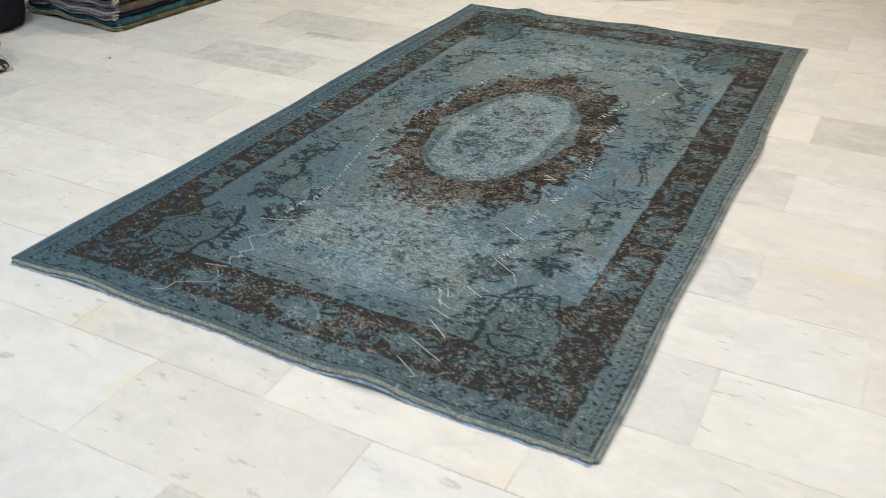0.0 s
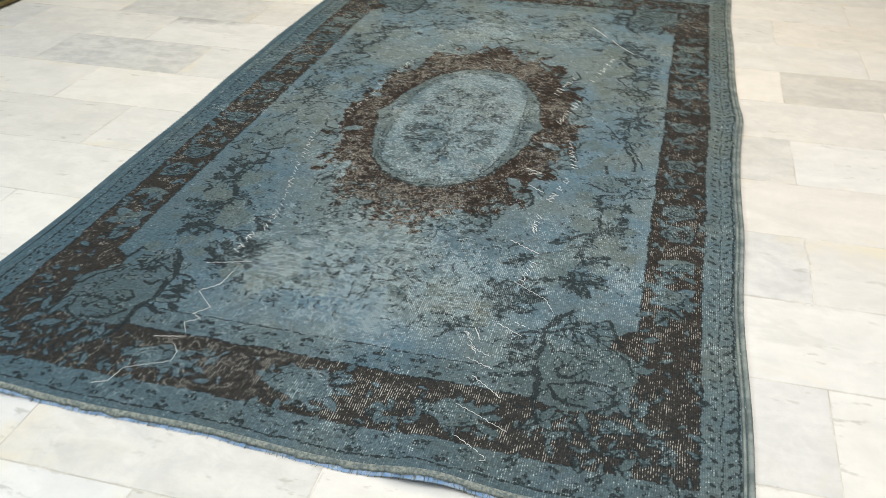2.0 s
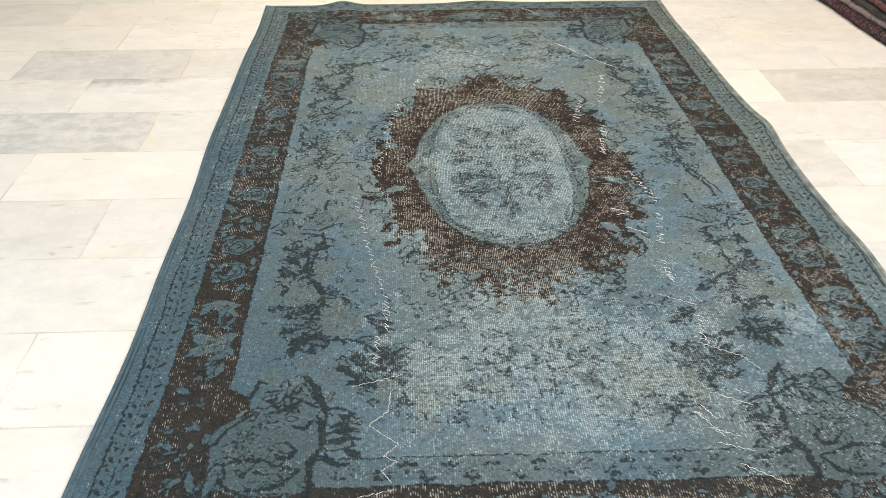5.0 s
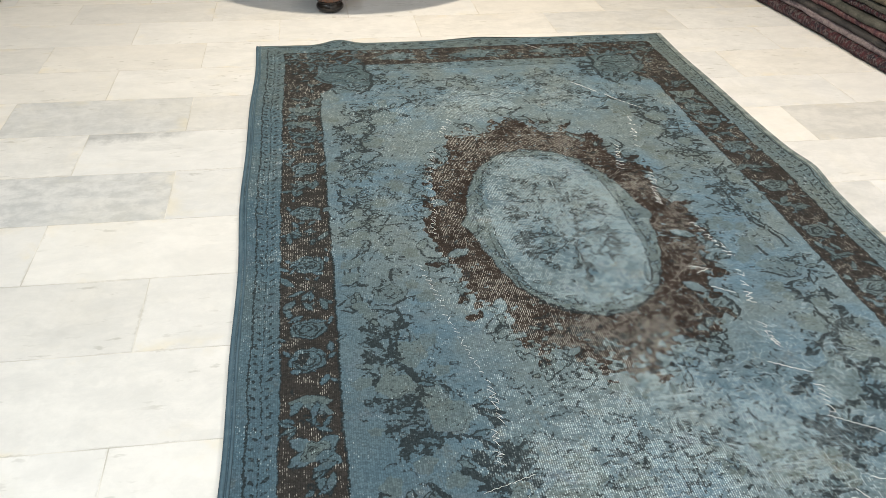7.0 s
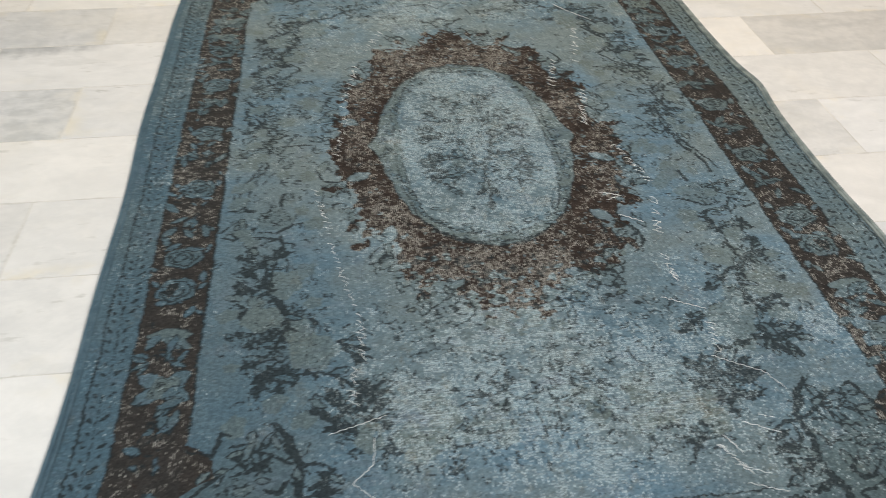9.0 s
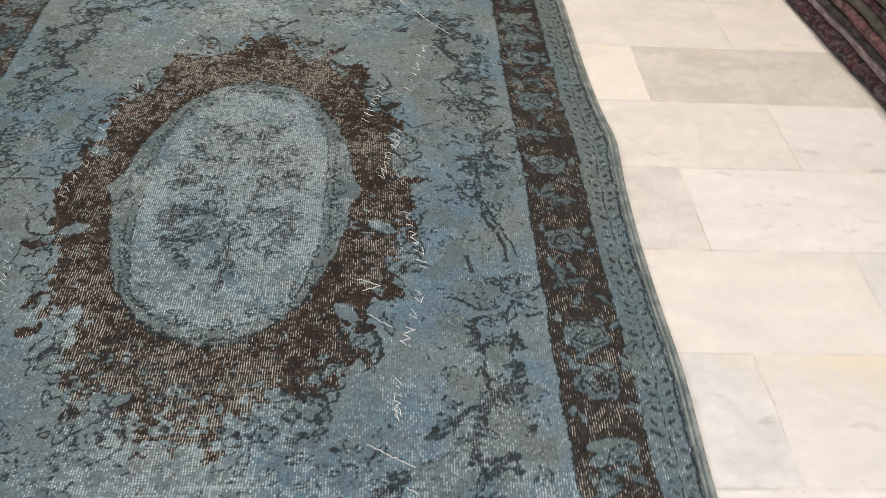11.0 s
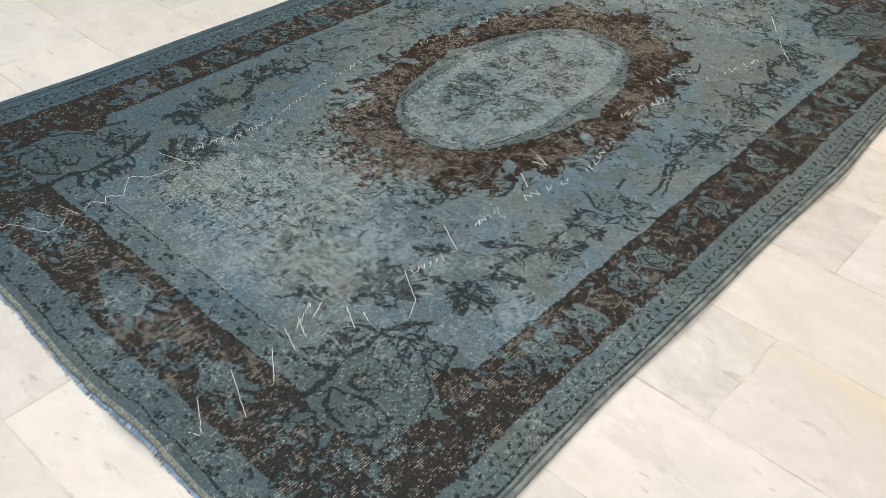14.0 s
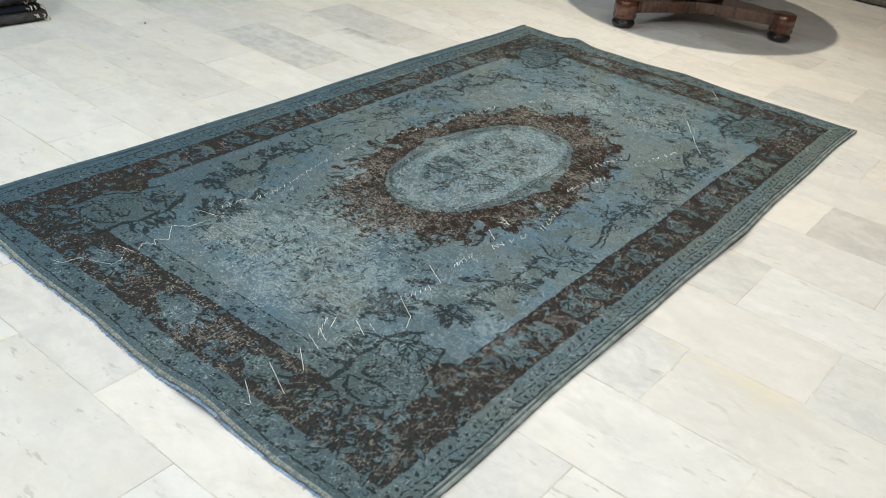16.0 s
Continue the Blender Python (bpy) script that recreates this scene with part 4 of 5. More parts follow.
def tangle(u0, v0, ru, rv, count, size):
    """A clump of small curled leaves, some inked solid and some only outlined, with threads of stem between them."""
    for k in range(count):
        a, r = rng.uniform(0, 2 * math.pi), math.sqrt(rng.uniform(0, 1))
        u, v = u0 + ru * r * math.cos(a), v0 + rv * r * math.sin(a)
        turn, length = rng.uniform(0, 360), size * rng.uniform(0.7, 1.3)
        if k % 3 == 0:
            leaf(u, v, turn, length, length * 0.42, 0.30, 0.95, rng.uniform(0.1, 0.6))
        elif k % 3 == 1:
            leaf(u, v, turn, length, length * 0.20, solid=True, line=0.95)
        else:
            stroke(bent((u, v), (u + length * math.cos(radians(turn)), v + length * math.sin(radians(turn))), rng.uniform(-0.5, 0.5), 7), 0.0055, value=0.95)


def draw_field():
    for s in (-1, 1):
        def at(*pts):
            return [(s * p, q) for p, q in pts]

        def ang(a):
            return a if s > 0 else 180 - a

        def spray(p, q, *tips):
            """Slender dark leaves from one root to the tips given."""
            for tp, tq in tips:
                length = math.hypot(tp - p, tq - q)
                turn = math.degrees(math.atan2(tq - q, s * (tp - p)))
                path = bent((s * p, q), (s * tp, tq), rng.uniform(-0.14, 0.14), 7)
                stroke(path, 0.006, taper=0.2)
                leaf(*path[3], turn + rng.uniform(-12, 12), length * 0.55, 0.008 + 0.090 * length, solid=True, line=0.95)
                for k in (1, 2, 4):
                    side = rng.choice((-1, 1))
                    size = length * rng.uniform(0.22, 0.42)
                    leaf(*path[k], turn + side * rng.uniform(28, 60), size, 0.004 + 0.16 * size, 0.35, 0.85, 0.3, rng.uniform() < 0.6)

        # open rose with a tail
        rose(s * 0.520, -0.328, 0.044, 0.95, 20, 0.3, 0.3, 0.95)
        stroke(at((0.500, -0.225), (0.510, -0.275)), 0.008)
        stroke(at((0.560, -0.372), (0.515, -0.378), (0.480, -0.352), (0.450, -0.348)), 0.007)
        stroke(at((0.547, -0.016), (0.548, -0.090), (0.575, -0.143), (0.590, -0.196), (0.589, -0.248)), 0.009)
        stroke(at((0.632, -0.283), (0.577, -0.288)), 0.007)
        stroke(at((0.632, -0.376), (0.589, -0.358), (0.571, -0.390), (0.510, -0.402), (0.499, -0.445), (0.520, -0.480), (0.552, -0.460)), 0.008)
        stroke(at((0.597, -0.362), (0.615, -0.397), (0.642, -0.388)), 0.008)
        spray(0.536, -0.505, (0.598, -0.455), (0.580, -0.430), (0.508, -0.430), (0.480, -0.455), (0.595, -0.515))
        spray(0.530, -0.585, (0.592, -0.510), (0.600, -0.545), (0.598, -0.580))
        if s < 0:
            stroke(at((0.536, -0.505), (0.531, -0.589), (0.506, -0.608), (0.491, -0.643), (0.485, -0.689), (0.492, -0.714), (0.527, -0.739)), 0.012, taper=0.3)
            spray(0.490, -0.660, (0.455, -0.640), (0.420, -0.697))
        else:
            stroke(at((0.605, -0.575), (0.551, -0.570), (0.503, -0.603), (0.455, -0.645)), 0.011, taper=0.3)
            leaf(s * 0.475, -0.630, ang(-145), 0.085, 0.026, solid=True)
            stroke(at((0.503, -0.603), (0.500, -0.650), (0.492, -0.714)), 0.010, taper=0.3)
        for cu, cv, a, size in ((0.540, -0.640, 60, 0.06), (0.560, -0.650, 0, 0.05), (0.500, -0.560, 200, 0.045), (0.580, -0.600, 20, 0.045)):
            leaf(s * cu, cv, ang(a), size, size * 0.5, 0.25, 0.7, 0.5)
        spray(0.512, -0.722, (0.600, -0.655), (0.588, -0.702), (0.570, -0.745))
        # olive flower over a spray of leaves
        rose(s * 0.437, -0.752, 0.042, 0.85, 8 * s, 0.2, 0.95, 0.75)
        rose(s * 0.470, -0.690, 0.030, 0.8, 30, 0.25, 0.6, 0.55)
        stroke(at((0.557, -0.749), (0.523, -0.756), (0.487, -0.757)), 0.009)
        spray(0.492, -0.790, (0.570, -0.808), (0.548, -0.845), (0.535, -0.885), (0.505, -0.880), (0.470, -0.860), (0.455, -0.820))
        spray(0.395, -0.748, (0.340, -0.748), (0.320, -0.780), (0.318, -0.802))
        # tall frond
        spray(0.345, -0.985, (0.300, -0.862), (0.290, -0.915), (0.335, -0.860), (0.385, -0.880), (0.425, -0.885), (0.440, -0.925), (0.412, -0.975), (0.285, -0.975))
        branch(at((0.225, -1.060), (0.265, -1.038), (0.310, -1.020), (0.350, -0.985)), 5, 0.042, 0.008)
        stroke(at((0.253, -1.080), (0.267, -1.038)), 0.008)
        # along the sides towards the far end
        stroke(at((0.611, 0.022), (0.533, -0.002), (0.437, 0.002)), 0.006)
        stroke(at((0.619, 0.188), (0.595, 0.167), (0.558, 0.096), (0.544, 0.062), (0.541, -0.018)), 0.008)
        stroke(at((0.541, -0.018), (0.560, -0.070), (0.604, -0.180), (0.616, -0.229)), 0.007)
        stroke(at((0.632, 0.277), (0.608, 0.239), (0.565, 0.195), (0.569, 0.075), (0.609, 0.030)), 0.007)
        stroke(at((0.476, 0.055), (0.521, -0.041), (0.582, 0.027)), 0.006)
        spray(0.560, 0.110, (0.610, 0.145), (0.500, 0.120), (0.515, 0.070), (0.625, 0.080))
        rose(s * 0.555, 0.310, 0.050, 0.7, 15 * s, 0.3, 0.5, 0.95)
        rose(s * 0.500, 0.360, 0.034, 0.7, -15 * s, 0.3, 0.5, 0.85)
        stroke(at((0.609, 0.408), (0.568, 0.345), (0.521, 0.379), (0.475, 0.446)), 0.008)
        stroke(at((0.592, 0.575), (0.569, 0.486), (0.538, 0.401)), 0.007)
        stroke(at((0.556, 0.549), (0.513, 0.492), (0.475, 0.450)), 0.007)
        spray(0.560, 0.440, (0.625, 0.395), (0.600, 0.470), (0.505, 0.480), (0.625, 0.430), (0.530, 0.520))
        stroke(at((0.473, 0.641), (0.510, 0.570), (0.540, 0.529), (0.580, 0.527)), 0.011)
        stroke(at((0.342, 0.718), (0.401, 0.775), (0.467, 0.756), (0.500, 0.670), (0.473, 0.641)), 0.009)
        spray(0.460, 0.790, (0.527, 0.697), (0.568, 0.652), (0.530, 0.757), (0.480, 0.860), (0.425, 0.820), (0.356, 0.722))
        spray(0.520, 0.610, (0.596, 0.688), (0.569, 0.648), (0.600, 0.600), (0.470, 0.560))
        rose(s * 0.430, 0.700, 0.040, 0.7, 0, 0.2, 0.9, 0.7)
        leaf(s * 0.225, 0.975, ang(180), 0.052, 0.028, solid=True, line=0.85)
        stroke(at((0.225, 0.975), (0.285, 1.010), (0.330, 0.985)), 0.007)
        stroke(at((0.103, 0.886), (0.040, 0.905), (0.002, 0.860)), 0.006)
        branch(at((0.300, 1.045), (0.200, 1.060), (0.100, 1.020), (0.030, 0.950)), 7, 0.036, 0.005, line=0.75)
        branch(at((0.330, 0.860), (0.250, 0.820), (0.120, 0.800)), 5, 0.040, 0.005, line=0.7)
        spray(0.040, 0.735, (0.000, 0.775), (0.070, 0.765), (0.010, 0.705))
        for cu, cv, ru, rv, n in ((0.540, 0.800, 0.045, 0.070, 12), (0.470, 0.775, 0.050, 0.050, 12), (0.560, 0.660, 0.050, 0.050, 12), (0.590, 0.560, 0.035, 0.050, 12), (0.555, 0.470, 0.050, 0.045, 14), (0.560, 0.350, 0.060, 0.060, 22), (0.590, 0.240, 0.040, 0.050, 10), (0.580, 0.150, 0.045, 0.045, 12), (0.555, 0.060, 0.050, 0.040, 10)):
            tangle(s * cu, cv, ru, rv, n, 0.034)
        for cu, cv, ru, rv, n in ((0.560, -0.030, 0.060, 0.040, 10), (0.590, -0.330, 0.045, 0.070, 14),
                                  (0.540, -0.440, 0.050, 0.050, 12), (0.300, 0.890, 0.050, 0.060, 16), (0.160, 0.960, 0.060, 0.040, 10), (0.090, 1.060, 0.080, 0.040, 12), (0.250, 1.080, 0.080, 0.040, 12), (0.370, 1.040, 0.050, 0.050, 10), (0.560, -0.660, 0.045, 0.060, 10), (0.500, -0.800, 0.060, 0.045, 12), (0.350, -0.930, 0.060, 0.050, 12)):
            tangle(s * cu, cv, ru, rv, n, 0.034)
        # flowers by the ring's shoulders
        rose(s * 0.325, 0.340, 0.048, 0.9, 30, 0.2, 0.2, 0.95, 4)
        stroke(at((0.443, 0.256), (0.394, 0.232), (0.370, 0.270)), 0.006)
        # faded drawing before the near end
        stroke(at((0.020, -0.945), (0.072, -0.925), (0.143, -0.926)), 0.006, value=0.9)
        stroke(at((0.010, -0.915), (0.019, -0.973), (0.013, -1.033)), 0.006, value=0.9)
        stroke(at((0.148, -1.036), (0.231, -1.033)), 0.006, value=0.9)
        spray(0.075, -0.930, (0.100, -0.885), (0.130, -0.920), (0.050, -0.890))
        scatter(s * 0.19, -1.02, 0.16, 0.09, 80, 0.024, 0.85)
        scatter(s * 0.15, -0.88, 0.20, 0.10, 40, 0.026, 0.85)
        for _ in range(9):
            rose(s * (0.08 + 0.25 * rng.uniform()), -1.04 + 0.12 * rng.uniform(), 0.035, 0.7, rng.uniform(0, 90), 0.1, 0.9, 0.6)
        scatter(s * 0.26, -0.72, 0.13, 0.05, 24, 0.030, 0.75)
        scatter(s * 0.43, 0.55, 0.10, 0.32, 34, 0.022, 0.6)
        scatter(s * 0.48, -0.05, 0.09, 0.34, 50, 0.022, 0.7)
        scatter(s * 0.55, 0.22, 0.08, 0.30, 60, 0.022, 0.8)
        scatter(s * 0.30, 0.92, 0.26, 0.14, 46, 0.028, 0.8)
        scatter(s * 0.22, 1.09, 0.25, 0.06, 40, 0.024, 0.7)
        scatter(s * 0.50, -0.70, 0.11, 0.16, 22, 0.022, 0.6)
        # scalloped line above the inner guard
        for k in range(5):
            stroke(bent((s * 0.085 * k, -1.150), (s * 0.085 * (k + 1), -1.150), 0.14 * (1 if k % 2 else -1) * s), 0.003, value=0.4)
    scatter(0.0, -0.96, 0.12, 0.12, 60, 0.026, 0.9)
    scatter(0.0, -0.86, 0.34, 0.20, 110, 0.022, 0.8)
    scatter(0.0, 0.86, 0.36, 0.22, 120, 0.022, 0.8)


draw_field()
for sign in (-1, 1):
    scatter(sign * 0.49, 0.05, 0.15, 0.95, 300, 0.026, 0.75)
    scatter(sign * 0.54, 0.30, 0.10, 0.50, 130, 0.030, 0.9)
    scatter(sign * 0.52, -0.66, 0.10, 0.22, 70, 0.028, 0.85)
    scatter(sign * 0.30, -0.88, 0.30, 0.24, 110, 0.026, 0.85)
    scatter(sign * 0.25, 0.92, 0.30, 0.20, 110, 0.028, 0.75)
    for _ in range(45):
        rose(sign * rng.uniform(0.40, 0.63), rng.uniform(-0.95, 0.95), rng.uniform(0.016, 0.030), 0.8, rng.uniform(0, 90), 0.3, 0.6, rng.uniform(0.12, 0.3))
    # open blossoms, paler and more olive than the field, on their dark stems
    for half in (-1, 1):
        for cu, cv, r in ((0.493, 0.534, 0.046), (0.537, 0.637, 0.044), (0.430, 0.747, 0.052), (0.462, 0.690, 0.030)):
            rose(sign * cu, half * (cv + 0.015) - 0.015, r, 0.85, rng.uniform(0, 90), 0.08, 0.75, 0.62 if half < 0 else 0.5)
        stem = [(sign * a, half * (b + 0.015) - 0.015) for a, b in ((0.520, 0.480), (0.534, 0.554), (0.493, 0.619), (0.484, 0.676), (0.511, 0.727))]
        branch(stem, 7, 0.034, 0.009)
        branch([(sign * a, half * (b + 0.015) - 0.015) for a, b in ((0.545, 0.800), (0.500, 0.795), (0.440, 0.805), (0.373, 0.824), (0.329, 0.886))], 6, 0.040, 0.008)
draw_medallion()
draw_borders()
for sign in (-1, 1):
    draw_side_border(sign)
    draw_end_border(sign)
    for end in (-1, 1):
        draw_corner(sign, end)

# wear: rubbed almost bare before the near end and in the middle oval
spread = smooth_noise(14, 22, 31) * 0.5 + smooth_noise(50, 80, 32) * 0.35
thin = 1.02 * np.exp(-((GU - 0.02) / 0.30) ** 2 - ((GV + 0.90) / 0.20) ** 2)
thin += (0.50 + 0.24 * smooth_noise(24, 40, 33)) * np.clip((1.03 - oval(GU - MID_U, GV + 0.025, 0.198, 0.405, 3.0)) * 8, 0, 1)
thin += 0.24 * np.clip((1.06 - np.hypot(GU - MID_U, (GV + 0.025) / 1.75) / 0.262) * 6, 0, 1) * (0.6 + 0.8 * smooth_noise(30, 50, 34))
thin += 0.32 * np.exp(-((GU - 0.02) / 0.30) ** 2 - ((GV + 0.68) / 0.10) ** 2)
thin += 0.27 * np.exp(-((oval(GU, GV + 0.025, 0.31, 0.54, 2.4) - 1) / 0.2) ** 2)
thin += 0.08 * np.exp(-((np.abs(GU) - 0.727) / 0.06) ** 2)
thin += 0.46 * np.exp(-(GU / 0.38) ** 2 - ((GV - 0.84) / 0.20) ** 2)
thin += 0.20 * np.exp(-((GU - 0.58) / 0.20) ** 2 - ((GV + 0.85) / 0.28) ** 2)
thin += 0.14 * np.exp(-((np.abs(GV) - 1.33) / 0.08) ** 2) * (np.abs(GU) < 0.55)
thin -= 0.30 * np.exp(-((GU + 0.58) / 0.20) ** 2 - ((GV + 0.75) / 0.45) ** 2)
thin -= 0.20 * np.clip((np.hypot(GU + 0.80, GV + 1.30) < 0.55) * (1 - np.hypot(GU + 0.80, GV + 1.30) / 0.55) * 2, 0, 1)
LAYER["dark"] *= np.clip(1.05 + 0.35 * smooth_noise(300, 500, 61) + 0.25 * smooth_noise(100, 170, 62), 0.45, 1.0)
LAYER["brown"] *= np.clip(0.97 + 0.16 * smooth_noise(300, 500, 63), 0.6, 1.0)
LAYER["fill"] = np.clip(LAYER["fill"] + 0.30 * np.exp(-((np.abs(GU) - 0.52) / 0.16) ** 2 - ((GV + 1.17) / 0.12) ** 2) + 0.25 * np.clip((-GV - 0.75) / 0.5, 0, 1) * np.clip((GU - 0.10) / 0.3, 0, 1), 0, 1)
scraps = np.clip(3.0 * (smooth_noise(150, 330, 35) + 0.6 * smooth_noise(60, 110, 36)), -1, 1)
LAYER["wear"] = np.clip(thin * (0.72 + spread + 0.32 * scraps) + 0.10 + 0.16 * spread, 0, 1)
LAYER["olive"] = np.clip(LAYER["olive"] * 0.9 + 0.12 * np.clip(smooth_noise(9, 14, 41), 0, 1), 0, 1)
LAYER["blue"] = np.clip(0.80 * np.exp(-((GV + 1.40) / 0.13) ** 2) * np.clip((0.15 - GU) / 0.6, 0, 1) + 0.75 * np.clip((-GU - 0.62) / 0.2, 0, 1) * np.clip((0.9 - GV) / 0.8, 0, 1) + 0.55 * (oval(GU, GV + 0.025, 0.198, 0.405, 3.0) < 1) * (1 - np.clip(GV + 0.2, 0, 0.5)) + 0.35 * np.exp(-((GU - 0.02) / 0.35) ** 2 - ((GV + 0.85) / 0.25) ** 2) + 1.15 * np.exp(-((GU + 0.62) / 0.26) ** 2 - ((GV + 0.72) / 0.55) ** 2) + 0.45 * smooth_noise(6, 10, 42), 0, 1)


def lift(u, v):
    """Height to which the rug's loose edges ripple off the floor."""
    z = 0.020 * np.exp(-((u + 0.55) / 0.07) ** 2 - ((v - 1.51) / 0.10) ** 2)
    z += 0.016 * np.exp(-((u - 0.33) / 0.09) ** 2 - ((v + 1.51) / 0.11) ** 2)
    z += 0.010 * np.exp(-((u + 0.62) / 0.10) ** 2 - ((v + 1.51) / 0.09) ** 2)
    z += 0.012 * np.exp(-((u - 0.90) / 0.06) ** 2 - ((v - 0.17) / 0.10) ** 2)
    z += 0.008 * np.exp(-((u - 0.90) / 0.06) ** 2 - ((v + 0.55) / 0.12) ** 2)
    z += 0.006 * np.exp(-((u + 0.90) / 0.06) ** 2 - ((v - 0.55) / 0.16) ** 2)
    z += 0.007 * np.exp(-((u - 0.05) / 0.12) ** 2 - ((v - 1.51) / 0.07) ** 2)
    return z


def edge_shift(u, v):
    """How far the rug's outline strays outwards from a true rectangle."""
    out = 0.004 * np.sin(v * 3.1 + 0.8) + 0.003 * np.sin(v * 9.0)
    out = out - (0.012 + 0.010 * np.exp(-((v + 0.4) / 0.7) ** 2)) * (u < 0) - (0.003 + 0.009 * np.clip((v - 0.3) / 0.5, 0, 1)) * (u > 0)
    out = out + 0.005 * np.exp(-((v - 0.20) / 0.09) ** 2) * (u > 0)
    end = 0.005 * np.sin(u * 5.0 + 1.0) + 0.003 * np.sin(u * 13.0) + 0.008 * (v > 0) - 0.009 * (v < 0) * np.exp(-((u + 0.15) / 0.4) ** 2)
    return out * np.sign(u) * np.abs(u / HALF_U) ** 6, end * np.sign(v) * np.abs(v / HALF_V) ** 8


THICK = 0.010


def laid(u, v):
    """How far along the room the spot (u, v) lies: the rug is a little longer than its grid and not quite square."""
    return 1.0182 * v - 0.0377 + (0.006 + 0.006 * v) * u



def on_rug(u, v, above=0.0):
    """The place in the rug's own space of the spot (u, v) on its pile."""
    du, dv = edge_shift(np.float64(u), np.float64(v))
    return Vector((u + du, laid(u, v) + dv, THICK + float(lift(u, v)) + above))


def build_rug():
    rug = empty("area_rug", pose(0, 0, 0), "worn overdyed teal and brown floral wool rug lying on marble", "rug")
    du, dv = edge_shift(GU, GV)
    micro = 0.0007 * smooth_noise(90, 150, 51) + 0.0012 * smooth_noise(12, 20, 52) - 0.0012 * LAYER["brown"]
    rim = np.minimum(HALF_U - np.abs(GU), HALF_V - np.abs(GV))
    z = THICK + lift(GU, GV) + micro - 0.004 * np.exp(-rim / 0.004)
    top = np.stack([GU + du, laid(GU, GV) + dv, z], -1).reshape(-1, 3)
    index = np.arange((NU + 1) * (NV + 1)).reshape(NV + 1, NU + 1)
    quads = np.stack([index[:-1, :-1], index[:-1, 1:], index[1:, 1:], index[1:, :-1]], -1).reshape(-1, 4)
    loop = np.concatenate([index[0, :-1], index[:-1, -1], index[-1, :0:-1], index[:0:-1, 0]])
    low = top[loop].copy()
    low[:, 2] = np.maximum(low[:, 2] - 0.008, 0.0008)
    base = len(top) + np.arange(len(loop))
    skirt = np.stack([loop, base, np.roll(base, -1), np.roll(loop, -1)], -1)
    verts, faces = np.concatenate([top, low]), np.concatenate([quads, skirt])
    mesh = bpy.data.meshes.new("woven_face")
    mesh.vertices.add(len(verts))
    mesh.vertices.foreach_set("co", verts.astype(np.float32).ravel())
    mesh.loops.add(faces.size)
    mesh.loops.foreach_set("vertex_index", faces.astype(np.int32).ravel())
    mesh.polygons.add(len(faces))
    mesh.polygons.foreach_set("loop_start", np.arange(0, faces.size, 4, dtype=np.int32))
    mesh.update(calc_edges=True)
    for name, keys in (("motif", ("brown", "dark", "wear")), ("tone", ("fill", "olive", "blue"))):
        values = np.stack([LAYER[k].ravel() for k in keys] + [np.ones(len(top))], -1)
        values = np.concatenate([values, values[loop]])
        layer = mesh.color_attributes.new(name, "FLOAT_COLOR", "POINT")
        layer.data.foreach_set("color", values.astype(np.float32).ravel())
    mesh.materials.append(PILE)
    mesh.shade_smooth()
    ob = new("woven_face", mesh)
    ob.parent = rug
    for s in (-1, 1):
        for off, r in ((0.001, 0.0062), (-0.011, 0.0036)):
            pts = [on_rug(s * HALF_U, v) + Vector((s * off, 0, -0.003 if off > 0 else 0.0005)) for v in np.linspace(-1.502, 1.502, 180)]
            part("selvedge_cord", tube(pts, r), CORD if s > 0 else EDGE_BLUE, rug, "greyed overcast edge cord" if s > 0 else "blue overcast edge cord")
    for e in (-1, 1):
        # woven cotton end and the blue back that peeps out under it
        bm = bmesh.new()
        rows = []
        for k, u in enumerate(np.linspace(-0.895, 0.895, 900)):
            p = on_rug(u, e * HALF_V)
            tooth = rng.uniform(-0.002, 0.002) + 0.005 * noise.noise((u * 30, e, 0))
            rows.append([bm.verts.new(p + Vector((0, e * y, dz))) for y, dz in ((-0.004, 0.0004), (0.003, -0.0015), (0.007 + tooth, -0.005), (0.006 + tooth, -0.008), (-0.004, -0.008))])
        for a, b in zip(rows, rows[1:]):
            for k in range(4):
                bm.faces.new((a[k], b[k], b[k + 1], a[k + 1]) if e < 0 else (a[k], a[k + 1], b[k + 1], b[k]))
        part("woven_end", bm, KILIM, rug, "bleached cotton woven end")
        bm = bmesh.new()
        rows = []
        for k, u in enumerate(np.linspace(-0.893, 0.893, 900)):
            p = on_rug(u, e * HALF_V)
            tooth = rng.uniform(-0.0012, 0.0012) + 0.005 * noise.noise((u * 14, e, 4))
            z = max(p.z - 0.0085, 0.0010)
            rows.append([bm.verts.new((p.x, p.y + e * y, h)) for y, h in ((0.000, z), (0.007, z), (0.013 + tooth, max(z - 0.003, 0.0008)))])
        for a, b in zip(rows, rows[1:]):
            for k in range(2):
                bm.faces.new((a[k], b[k], b[k + 1], a[k + 1]) if e < 0 else (a[k], a[k + 1], b[k + 1], b[k]))
        part("back_hem", bm, BACKING, rug, "pale blue fibres of the rug back")
        fray = bmesh.new()
        for k in range(420):
            u = rng.uniform(-0.888, 0.888)
            p = on_rug(u, e * HALF_V)
            length, lean = rng.uniform(0.004, 0.013), rng.uniform(-0.005, 0.005)
            z = max(p.z - 0.0075, 0.0022)
            rows = [[fray.verts.new((p.x + lean * t + dx, p.y + e * (0.005 + length * t), max(z - 0.004 * t, 0.0010) + dz)) for dx, dz in ((-0.0006, 0.0), (0.0006, 0.0), (0.0, 0.0010))] for t in (0.0, 0.5, 1.0)]
